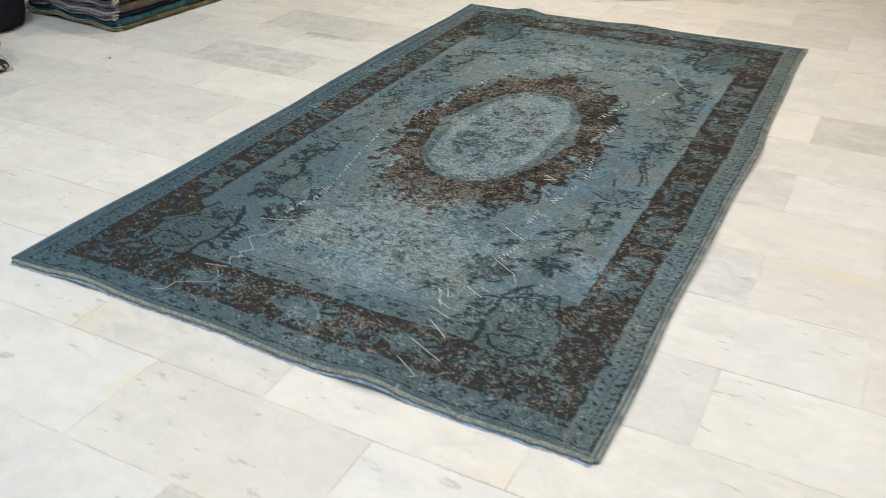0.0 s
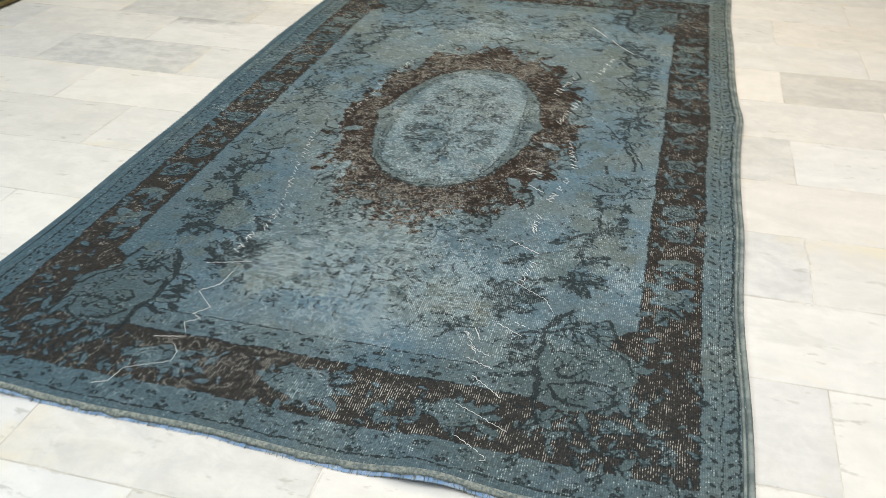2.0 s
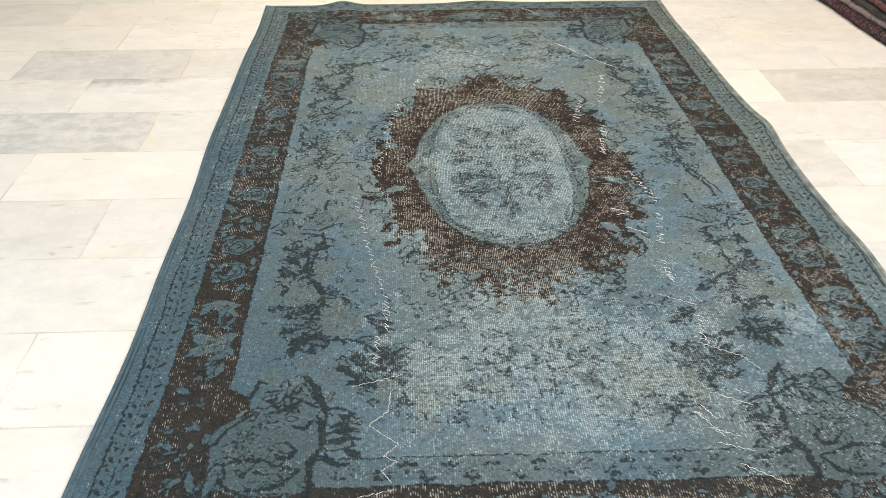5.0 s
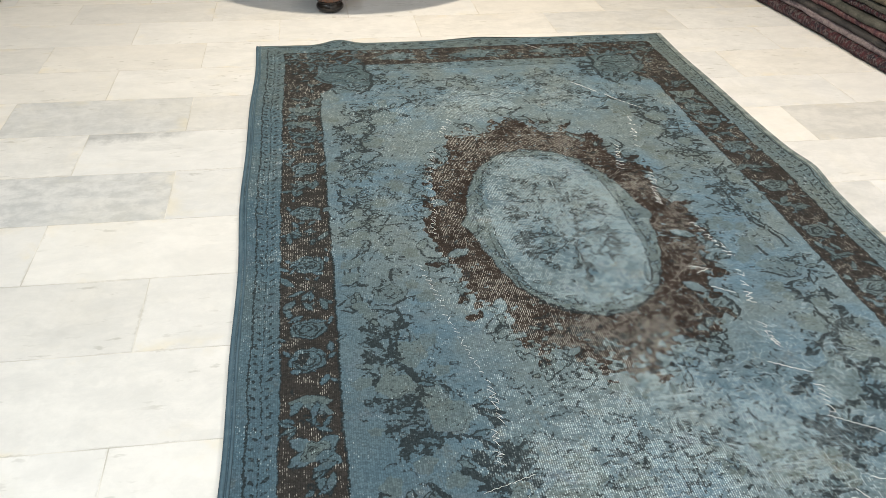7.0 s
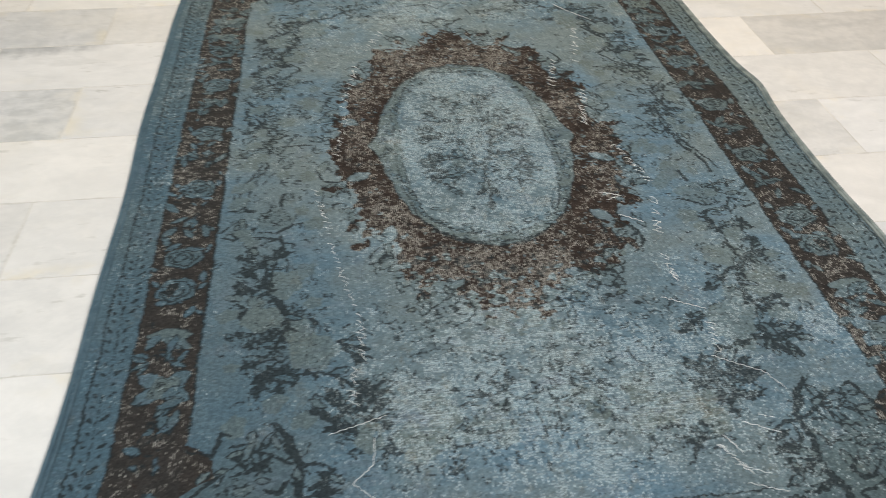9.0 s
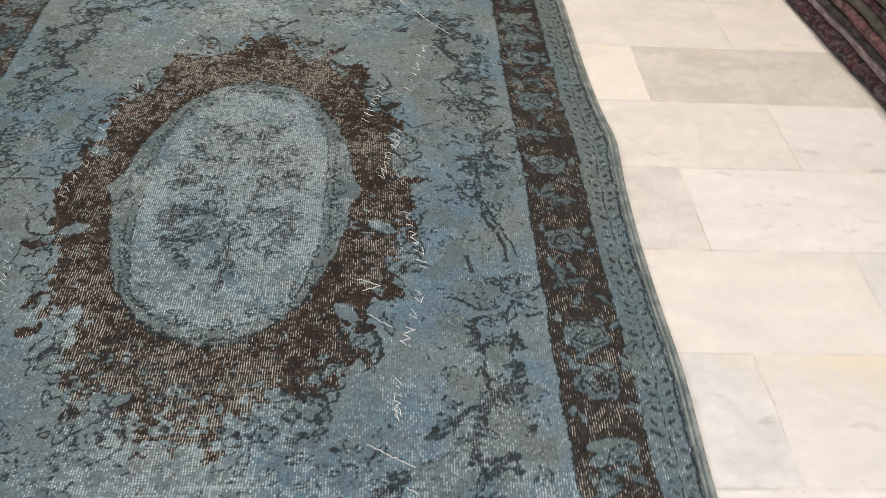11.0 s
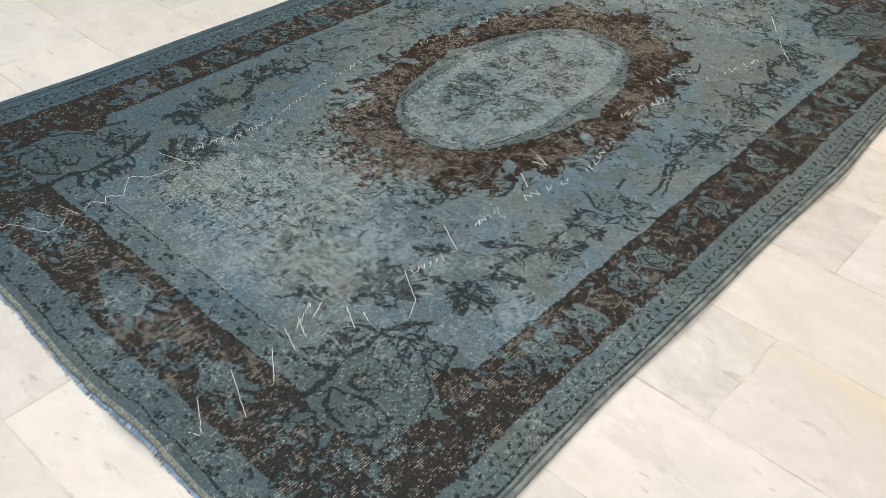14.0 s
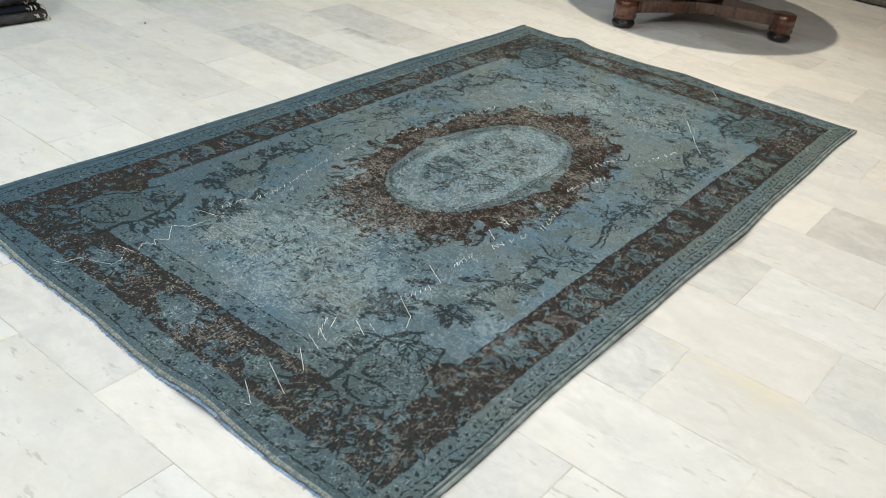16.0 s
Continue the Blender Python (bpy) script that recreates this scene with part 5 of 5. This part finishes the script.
            for a, b in zip(rows, rows[1:]):
                for j in range(3):
                    fray.faces.new((a[j], a[(j + 1) % 3], b[(j + 1) % 3], b[j]))
        tagged(part("frayed_warp", fray, KILIM, rug), "short frayed cotton warp ends", kind="stuff")
    return rug


rug = build_rug()


def stitch_run(pts):
    """One white thread that dips in and out of the pile through the given spots."""
    fine = []
    for (p, q), (e, f) in zip(pts, pts[1:]):
        count = max(3, round(math.hypot(e - p, f - q) / 0.0055))
        for k in range(count):
            t = k / count
            fine.append(on_rug(p + (e - p) * t + rng.uniform(-0.0011, 0.0011), q + (f - q) * t + rng.uniform(-0.0011, 0.0011), 0.0016 if k % 3 else -0.0006))
    fine.append(on_rug(*pts[-1], 0.0008))
    part("repair_thread", tube(fine, rng.uniform(0.00055, 0.00085) * (0.80 if pts[0][0] < 0 else 1.1), 4), THREAD, rug, "white darning stitches")


def thread(*pts):
    """One white darning thread laid through the given spots."""
    stitch_run(pts)


def zigzag(start, stop, count, reach):
    """A column of slanting stitches between two spots, joined here and there."""
    run = []
    for k in range(count + 2):
        t = (k + rng.uniform(-0.3, 0.3)) / (count + 1)
        u, v = start[0] + (stop[0] - start[0]) * t, start[1] + (stop[1] - start[1]) * t
        half, drop = reach * rng.uniform(0.12, 0.32), rng.uniform(0.002, 0.010)
        stitch = [(u - half, v + drop), (u + half, v - drop)]
        if run and rng.uniform() < 0.65:
            stitch_run(run)
            run = []
        run = run + (stitch if rng.uniform() < 0.75 else stitch[::-1])
    stitch_run(run)


# long stitches that hold worn spots, west and east of the middle
thread((-0.392, -0.985), (-0.284, -0.951))
thread((-0.309, -0.999), (-0.314, -1.058), (-0.352, -1.095), (-0.293, -1.148), (-0.322, -1.177), (-0.295, -1.191), (-0.325, -1.212), (-0.305, -1.242))
thread((-0.366, -1.273), (-0.300, -1.258))
thread((-0.310, -1.285), (-0.288, -1.310), (-0.286, -1.340), (-0.372, -1.384))
thread((-0.372, -1.384), (-0.380, -1.430), (-0.410, -1.445))
thread((0.319, -0.692), (0.402, -0.737))
thread((0.364, -0.869), (0.450, -0.922), (0.476, -0.969))
thread((0.360, -1.036), (0.420, -1.067))
thread((0.395, -1.022), (0.432, -1.036))
thread((0.314, -1.062), (0.335, -1.103))
thread((0.310, -1.124), (0.366, -1.151))
thread((0.318, -1.165), (0.380, -1.189))
thread((0.344, -1.217), (0.416, -1.270))
thread((0.333, -1.307), (0.447, -1.359))
thread((0.352, -1.395), (0.425, -1.440), (0.405, -1.452))
thread((0.290, -0.300), (0.338, -0.318), (0.300, -0.332))
thread((0.312, -0.395), (0.362, -0.430))
thread((0.424, 0.849), (0.470, 0.775), (0.526, 0.707))
thread((0.330, 0.985), (0.400, 0.880))
thread((0.248, 1.416), (0.312, 1.342))
for start, stop, count, reach in (((-0.415, -0.215), (-0.380, -0.400), 7, 0.034), ((-0.378, -0.440), (-0.335, -0.640), 8, 0.032), ((-0.325, -0.680), (-0.320, -0.800), 6, 0.030), ((-0.340, -0.830), (-0.345, -0.920), 4, 0.036), ((-0.360, -0.060), (-0.330, 0.120), 7, 0.032),
                                  ((-0.335, 0.200), (-0.290, 0.440), 8, 0.030), ((0.390, -0.095), (0.425, -0.260), 7, 0.036), ((0.415, -0.340), (0.385, -0.470), 5, 0.034), ((0.372, -0.560), (0.370, -0.640), 5, 0.026), ((0.395, -0.780), (0.380, -0.860), 4, 0.034),
                                  ((0.335, 0.040), (0.375, 0.220), 7, 0.034), ((0.290, 0.260), (0.330, 0.420), 6, 0.040), ((0.400, 0.420), (0.450, 0.640), 6, 0.036), ((0.300, -1.080), (0.330, -1.140), 4, 0.030), ((-0.250, 0.560), (-0.200, 0.680), 4, 0.034)):
    zigzag(start, stop, count, reach)


# ---- round pedestal table by the far end ----
def build_table():
    table = empty("pedestal_table", pose(-0.384, 2.489, 0), "round varnished walnut pedestal table with three bun feet", "table")
    feet = []
    first = math.atan2(2.005 - 2.489, -0.565 + 0.384)
    reach = 0.517
    for k in range(3):
        a = first + k * 2 * math.pi / 3
        feet.append(Vector((reach * math.cos(a), reach * math.sin(a), 0)))
    # concave three-sided plinth
    outline = []
    for k in range(3):
        a, b = feet[k], feet[(k + 1) % 3]
        for t in np.linspace(0.10, 0.90, 17):
            p = a.lerp(b, t)
            pull = 1 - 0.36 * math.sin(math.pi * (t - 0.1) / 0.8) ** 1.2
            outline.append(Vector((p.x * pull, p.y * pull, 0)))
        c = math.atan2(b.y, b.x)
        for t in np.linspace(-70, 70, 7):
            outline.append(b + 0.058 * Vector((math.cos(c + radians(t)), math.sin(c + radians(t)), 0)))
    bm = bmesh.new()
    low, high = [bm.verts.new((p.x, p.y, 0.085)) for p in outline], [bm.verts.new((p.x, p.y, 0.148)) for p in outline]
    n = len(outline)
    for k in range(n):
        bm.faces.new((low[k], low[(k + 1) % n], high[(k + 1) % n], high[k]))
    bm.faces.new(low[::-1])
    bm.faces.new(high)
    bmesh.ops.bevel(bm, geom=[e for e in bm.edges if abs(e.verts[0].co.z - e.verts[1].co.z) < 1e-6], offset=0.006, segments=2, affect="EDGES", profile=0.5)
    part("plinth", bm, WOOD, table, smooth=False)
    for p in feet:
        foot = part("foot", lathe([(0.055, 0.050), (0.065, 0.056), (0.067, 0.068), (0.060, 0.080), (0.066, 0.084), (0.068, 0.120), (0.066, 0.150), (0.060, 0.154)]), WOOD, table)
        foot.location = p
        ball = part("bun", lathe([(0.034, 0.0), (0.052, 0.004), (0.064, 0.016), (0.065, 0.028), (0.057, 0.040), (0.052, 0.044), (0.060, 0.049), (0.050, 0.053)]), EBONY, foot, "black lacquered bun")
        ball.location = (0, 0, 0)
    part("column", lathe([(0.165, 0.147), (0.165, 0.175), (0.13, 0.195), (0.10, 0.23), (0.075, 0.32), (0.085, 0.45), (0.10, 0.55), (0.075, 0.62), (0.14, 0.68), (0.18, 0.70)]), EBONY, table, "black turned column")
    part("tabletop", lathe([(0.55, 0.70), (0.595, 0.705), (0.61, 0.72), (0.61, 0.742), (0.595, 0.75)], 64), WOOD, table)
    return table


build_table()


# ---- piles of folded rugs ----
def wool(name, *colours, scale=9.0):
    return make_wool(name, list(colours), scale)


GOLD = wool("gold_green_wool", (0.17, 0.14, 0.065), (0.10, 0.095, 0.05), (0.26, 0.22, 0.12))
AQUA = wool("turquoise_wool", (0.035, 0.115, 0.135), (0.025, 0.075, 0.10), (0.06, 0.16, 0.18))
NAVY = wool("dark_slate_wool", (0.025, 0.032, 0.045), (0.045, 0.05, 0.06))
TAUPE = wool("taupe_wool", (0.15, 0.12, 0.09), (0.09, 0.07, 0.055), (0.22, 0.19, 0.15))
UMBER = wool("dark_umber_wool", (0.07, 0.045, 0.035), (0.11, 0.075, 0.06), (0.04, 0.03, 0.03))
LILAC = wool("lavender_grey_wool", (0.30, 0.27, 0.37), (0.20, 0.18, 0.26), (0.40, 0.37, 0.45))
WINE = wool("dark_wine_floral_wool", (0.066, 0.036, 0.046), (0.021, 0.023, 0.038), (0.125, 0.046, 0.056), (0.19, 0.17, 0.175), scale=20.0)
MAUVE = wool("dusty_mauve_wool", (0.36, 0.30, 0.325), (0.25, 0.20, 0.23), (0.44, 0.38, 0.39), scale=18.0)
CHARCOAL = wool("charcoal_wool", (0.080, 0.078, 0.080), (0.115, 0.108, 0.105), (0.05, 0.05, 0.055))
RED = wool("faded_red_wool", (0.20, 0.098, 0.110), (0.10, 0.06, 0.08), (0.30, 0.21, 0.21), scale=24.0)
MOSS = wool("moss_grey_wool", (0.145, 0.145, 0.130), (0.19, 0.19, 0.17), (0.10, 0.105, 0.095))
STRAW = wool("straw_wool", (0.30, 0.27, 0.19), (0.20, 0.18, 0.13), (0.13, 0.12, 0.10))
PURPLE = wool("deep_purple_wool", (0.075, 0.062, 0.098), (0.11, 0.095, 0.135), (0.045, 0.038, 0.06))
STEEL = wool("steel_blue_wool", (0.07, 0.11, 0.15), (0.045, 0.07, 0.10), (0.11, 0.16, 0.19))


def add_to(bm, other):
    mesh = bpy.data.meshes.new("piece")
    other.to_mesh(mesh)
    other.free()
    bm.from_mesh(mesh)
    bpy.data.meshes.remove(mesh)


def folded_rug(width, depth, thick, mat, end_mat, label, group, fold_side, seed, base, ripple, fray):
    """A folded rug: a rounded fold along one long side (fold_side = 1 for +x, -1 for -x), wavy open ends towards -y.
    Its origin is the middle of its underside; base is its height in the pile, ripple the pile's own waviness."""
    thing = empty("folded_rug", pose(0, 0, 0), label, "rug", group)
    r = random.Random(seed)
    ph = r.uniform(0, 6.28)
    bm = bmesh.new()
    rings, steps = [], 72
    for k in range(steps + 1):
        t = k / steps
        y = depth * (t - 0.5) + 0.03 * (1 - t)
        outer = width / 2 + 0.010 * noise.noise((y * 4, seed * 1.7, 0)) + 0.004 * noise.noise((y * 22, seed, 2))
        drop = 0.006 * math.sin(y * 6 + ph) + 0.006 * noise.noise((y * 8, seed, 3))
        rows = []
        ring = [(fold_side * (outer - thick * 0.62 + thick * 0.62 * math.cos(a)), thick * 0.5 * math.copysign(abs(math.sin(a)) ** 0.8, math.sin(a))) for a in (radians(-90 + 15 * j) for j in range(13))]
        ring += [(-fold_side * width / 2, thick * 0.45), (-fold_side * width / 2, -thick * 0.45)]
        for x, z in ring:
            crease = 0.005 * noise.noise((x * 7, y * 7, seed)) + 0.0022 * noise.noise((x * 40, y * 28, seed + z * 60))
            rows.append(bm.verts.new((x, y, max(thick / 2 + z + drop * 0.5 + crease, -base + 0.001))))
        rings.append(rows)
    n = len(rings[0])
    for a, b in zip(rings, rings[1:]):
        for j in range(n):
            bm.faces.new((a[j], a[(j + 1) % n], b[(j + 1) % n], b[j]))
    bm.faces.new(rings[0][::-1])
    bm.faces.new(rings[-1])
    bmesh.ops.recalc_face_normals(bm, faces=bm.faces[:])
    part("fold", bm, mat, thing)
    # open end: loose wavy edges of the folded layers
    for k in range(3):
        bm = bmesh.new()
        rows = []
        thin = thick / 3 * 0.62
        lip = depth / 2 + 0.006 + r.uniform(-0.012, 0.014)
        for j in range(61):
            x = (width - 0.03) * (j / 60 - 0.5) - fold_side * 0.008 * r.uniform(0.0, 1.0) * (j in (0, 60))
            high = base + thick * (k + 0.5) / 3
            wave = 0.030 * noise.noise((x * 5, high * 4, ripple)) + 0.007 * noise.noise((x * 19, high * 9, ripple + 4))
            z = max(high + wave, 0.004 + thin * 0.6) - base
            out = lip + 0.010 * noise.noise((x * 11, seed, k)) + 0.003 * noise.noise((x * 60, seed, k))
            fat = thin * (1 + 0.6 * noise.noise((x * 9, seed, k + 7)))
            rows.append([bm.verts.new((x, y, z + h * fat)) for y, h in ((-out + 0.09, 0.5), (-out + 0.006, 0.6), (-out, 0.25), (-out, -0.25), (-out + 0.006, -0.6), (-out + 0.09, -0.5))])
        for a, b in zip(rows, rows[1:]):
            for j in range(6):
                bm.faces.new((a[j], a[(j + 1) % 6], b[(j + 1) % 6], b[j]))
        bm.faces.new(rows[0])
        bm.faces.new(rows[-1][::-1])
        bmesh.ops.recalc_face_normals(bm, faces=bm.faces[:])
        part("loose_end", bm, end_mat, thing, "wavy cut edge of the rug")
    # a few frayed tufts where the fold meets the open end
    if r.random() < fray:
        bm = bmesh.new()
        for k in range(r.randint(3, 6)):
            x = fold_side * (width / 2 - 0.004 - 0.006 * k)
            z = thick * r.uniform(0.2, 0.8)
            y = -depth / 2 + 0.02
            add_to(bm, tube([Vector((x, y, z)), Vector((x + r.uniform(-0.006, 0.008), y - 0.016, z + 0.004)), Vector((x + r.uniform(-0.010, 0.012), y - 0.030, z - r.uniform(0.002, 0.012)))], 0.0042, 5))
        if fray == 1.0:
            # the far corner has come undone as well
            for k in range(4):
                y, z = depth / 2 - 0.022 * k + r.uniform(-0.005, 0.005), thick * r.uniform(0.35, 0.9)
                x = fold_side * (width / 2 - 0.012)
                add_to(bm, tube([Vector((x, y, z)), Vector((x + fold_side * 0.022, y + r.uniform(-0.008, 0.008), z + 0.003)), Vector((x + fold_side * r.uniform(0.020, 0.034), y + r.uniform(-0.014, 0.014), z - r.uniform(0.004, 0.014)))], 0.0038, 5))
        part("fringe", bm, FRINGE, thing, "frayed cream cotton fringe")
    return thing


def pile_of_rugs(x, y, turn, width, depth, stack, group, fold_side, seed, ends, slide=0.012, fray=0.4):
    z = 0.002
    r = random.Random(seed)
    for k, (mat, colour, thick, dx) in enumerate(stack):
        ob = folded_rug(width, depth, thick, mat, ends.get(k, ends["rest"]), f"folded {colour} wool rug lying in a pile", group, fold_side, seed * 31 + k, z, seed * 3.3, fray)
        ob.matrix_basis = pose(x + dx + r.uniform(-slide, slide), y + r.uniform(-0.008, 0.008), z, 0, 0, turn + r.uniform(-0.6, 0.6))
        z += thick * 0.96


PALE_LILAC = wool("pale_lilac_cotton", (0.50, 0.49, 0.55), (0.33, 0.31, 0.40), (0.64, 0.63, 0.65))
SKY = wool("bright_blue_wool", (0.05, 0.17, 0.30), (0.03, 0.10, 0.20), (0.10, 0.27, 0.38))
PALE_YELLOW = wool("pale_yellow_wool", (0.36, 0.35, 0.24), (0.27, 0.27, 0.20), (0.44, 0.42, 0.32))
LEFT = [(GOLD, "gold and olive", 0.025, 0.01), (AQUA, "turquoise blue", 0.030, 0.0), (NAVY, "dark slate blue", 0.034, -0.006), (TAUPE, "taupe", 0.046, 0.0), (UMBER, "dark brown", 0.044, -0.01), (UMBER, "dark brown", 0.044, -0.004),
        (TAUPE, "taupe", 0.046, -0.014), (LILAC, "lavender grey", 0.046, -0.01), (UMBER, "dark brown", 0.046, -0.012), (TAUPE, "taupe", 0.046, -0.02), (CHARCOAL, "charcoal", 0.046, -0.014)]
pile_of_rugs(-2.571, 1.262, -4.2, 0.76, 2.02, LEFT, "rugs piled by the west side", 1, 3, {0: PALE_YELLOW, 1: SKY, 2: PALE_LILAC, 4: LILAC, 6: LILAC, "rest": PALE_LILAC})
RIGHT = [(WINE, "dark wine floral", 0.048, 0.0), (MAUVE, "dusty mauve", 0.040, 0.004), (CHARCOAL, "charcoal", 0.022, 0.018), (RED, "faded red", 0.034, 0.010), (MOSS, "moss grey", 0.036, 0.018), (WINE, "dark wine floral", 0.034, 0.024),
         (MOSS, "moss grey", 0.028, 0.026), (STRAW, "straw coloured", 0.034, 0.026), (STEEL, "steel blue", 0.032, 0.030), (CHARCOAL, "charcoal", 0.034, 0.030), (MAUVE, "dusty mauve", 0.034, 0.036), (STEEL, "steel blue", 0.034, 0.036)]
pile_of_rugs(2.085, 0.86, 3.6, 0.86, 2.94, RIGHT, "rugs piled by the east side", -1, 5, {"rest": MAUVE, 2: CHARCOAL})
BACK = [(CHARCOAL, "charcoal", 0.040, 0.0), (NAVY, "dark slate blue", 0.032, -0.05), (STRAW, "straw coloured", 0.028, -0.10), (PURPLE, "deep purple", 0.085, -0.02), (STRAW, "straw coloured", 0.036, -0.10),
        (TAUPE, "taupe", 0.045, -0.06), (CHARCOAL, "charcoal", 0.050, -0.03), (TAUPE, "taupe", 0.045, -0.10), (CHARCOAL, "charcoal", 0.045, -0.08)]
pile_of_rugs(-2.69, -0.845, -2.0, 0.80, 0.84, BACK, "rugs piled by the wall", 1, 8, {"rest": CHARCOAL, 2: STRAW, 4: STRAW}, 0.02, 1.0)
FAR = [(MOSS, "moss grey", 0.05, 0.0), (CHARCOAL, "charcoal", 0.05, 0.0), (STEEL, "steel blue", 0.05, 0.0)]
pile_of_rugs(0.85, 4.40, 90.0, 0.78, 1.6, FAR, "rugs piled beyond the table", -1, 11, {"rest": MOSS})


def cloth_bundle():
    """A slumped dark bundle on the floor between two piles."""
    bm = bmesh.new()
    bmesh.ops.create_icosphere(bm, subdivisions=4, radius=1.0)
    for v in bm.verts:
        n = noise.noise(v.co * 1.7) * 0.16 + noise.noise(v.co * 4.5) * 0.05
        p = v.co * (1 + n)
        v.co = Vector((p.x * 0.26, p.y * 0.20, max(p.z, -0.72) * 0.34 + 0.247))
    ob = part("dark_cloth", bm, DARK_CLOTH)
    ob.matrix_basis = pose(-2.96, -0.03, 0.0)
    return tagged(ob, "slumped black cloth on the floor between rug piles", "cloth")


cloth_bundle()
bit = part("scrap", lathe([(0.002, 0.0), (0.005, 0.001), (0.006, 0.003), (0.003, 0.005)], 8), EBONY)
bit.matrix_basis = pose(-2.012, -0.101, 0.0)
tagged(bit, "tiny black scrap lying on the marble", "scrap")

# ---- housings for the lamps, out of view and added ----
def fill_panel(x, y):
    thing = empty("fill_light_panel", pose(x, y, CEILING - 0.045), "unseen rectangular ceiling panel added as fill light", "lamp", "ceiling light panels")
    bm = block(-0.33, 0.33, -0.63, 0.63, 0.008, 0.045, 0.004)
    part("housing", bm, LAMP_FACE, thing)
    part("diffuser", block(-0.30, 0.30, -0.60, 0.60, 0.003, 0.009, 0.002), GLOW, thing, "lit white diffuser")


def spot_light(x, y):
    thing = empty("downlight", pose(x, y, CEILING - 0.045), "small round unseen downlight added on the ceiling", "lamp", "ceiling downlights")
    part("housing", lathe([(0.055, 0.008), (0.075, 0.010), (0.078, 0.045)]), LAMP_FACE, thing)
    part("diffuser", lathe([(0.048, 0.003), (0.050, 0.005), (0.050, 0.009)]), GLOW, thing, "lit round diffuser")


for px, py in FILL_PANELS:
    fill_panel(px, py)
for px, py, _ in SPOTS:
    spot_light(px, py)

# ---- floor tiles ----
TILE_U, TILE_V, JOINT = 0.620, 0.3005, 0.0026


def tile_mesh(width, depth, mat):
    bm = block(-(width - JOINT) / 2, (width - JOINT) / 2, -(depth - JOINT) / 2, (depth - JOINT) / 2, -0.012, 0.0)
    bmesh.ops.bevel(bm, geom=[e for e in bm.edges if e.verts[0].co.z > -0.001 and e.verts[1].co.z > -0.001], offset=0.0004, segments=1, affect="EDGES")
    mesh = bpy.data.meshes.new("tile")
    bm.to_mesh(mesh)
    bm.free()
    mesh.materials.append(mat)
    return mesh


tile_kinds = {}
# whiteness of the tiles that stand out as grey, by row and place in the row
GREYS = {(0, -1): 0.05, (0, -2): 0.65, (-3, -2): 0.60, (2, -1): 0.32, (1, 4): 0.40, (-3, 3): 0.48, (-1, 3): 0.50, (-2, 4): 0.55, (-4, 4): 0.70, (-4, 3): 1.0, (-3, 4): 1.0, (-2, 3): 0.92, (-1, 4): 0.95, (1, 0): 1.0, (-1, 0): 1.0,
         (-1, -1): 0.95, (-3, -1): 0.80, (-3, 0): 0.80, (4, -2): 0.7, (5, 3): 0.5, (6, 0): 0.6, (7, 4): 0.7, (5, -2): 0.7, (2, 3): 0.8}
ODD_TILES = {(1, 0): VEINED, (-3, 4): STAINED}
tint = random.Random(4)
rest = bmesh.new()
for k in range(-15, 17):
    for n in range(-6, 8):
        x0 = (-1.105 if k % 2 == 0 else -1.420) + TILE_U * n
        y0 = 0.081 + TILE_V * k
        x0, x1, y0, y1 = max(x0, X0), min(x0 + TILE_U, X1), max(y0, Y0), min(y0 + TILE_V, Y1)
        if x1 - x0 < 0.02 or y1 - y0 < 0.02:
            continue
        if not -2.7 < y0 < 3.6:
            add_to(rest, block(x0 + JOINT / 2, x1 - JOINT / 2, y0 + JOINT / 2, y1 - JOINT / 2, -0.012, -0.0002))
            continue
        key = (round(x1 - x0, 4), round(y1 - y0, 4), ODD_TILES.get((k, n), MARBLE))
        if key not in tile_kinds:
            tile_kinds[key] = tile_mesh(*key)
        ob = new("tile", tile_kinds[key])
        ob.location = ((x0 + x1) / 2, (y0 + y1) / 2, tint.uniform(-0.0003, 0.0))
        ob.parent = floor
        g = 1.0 - 0.08 * tint.random() ** 2
        c = tint.uniform(-0.012, 0.014)
        ob.color = (g * (1 + c), g, g * (1 - 1.6 * c), GREYS.get((k, n), 1.0 - 0.45 * tint.random() ** 2.5))
tagged(part("tile_rows", rest, PLAIN_MARBLE, floor, smooth=False), "white marble tiles along the room's ends", kind="stuff")
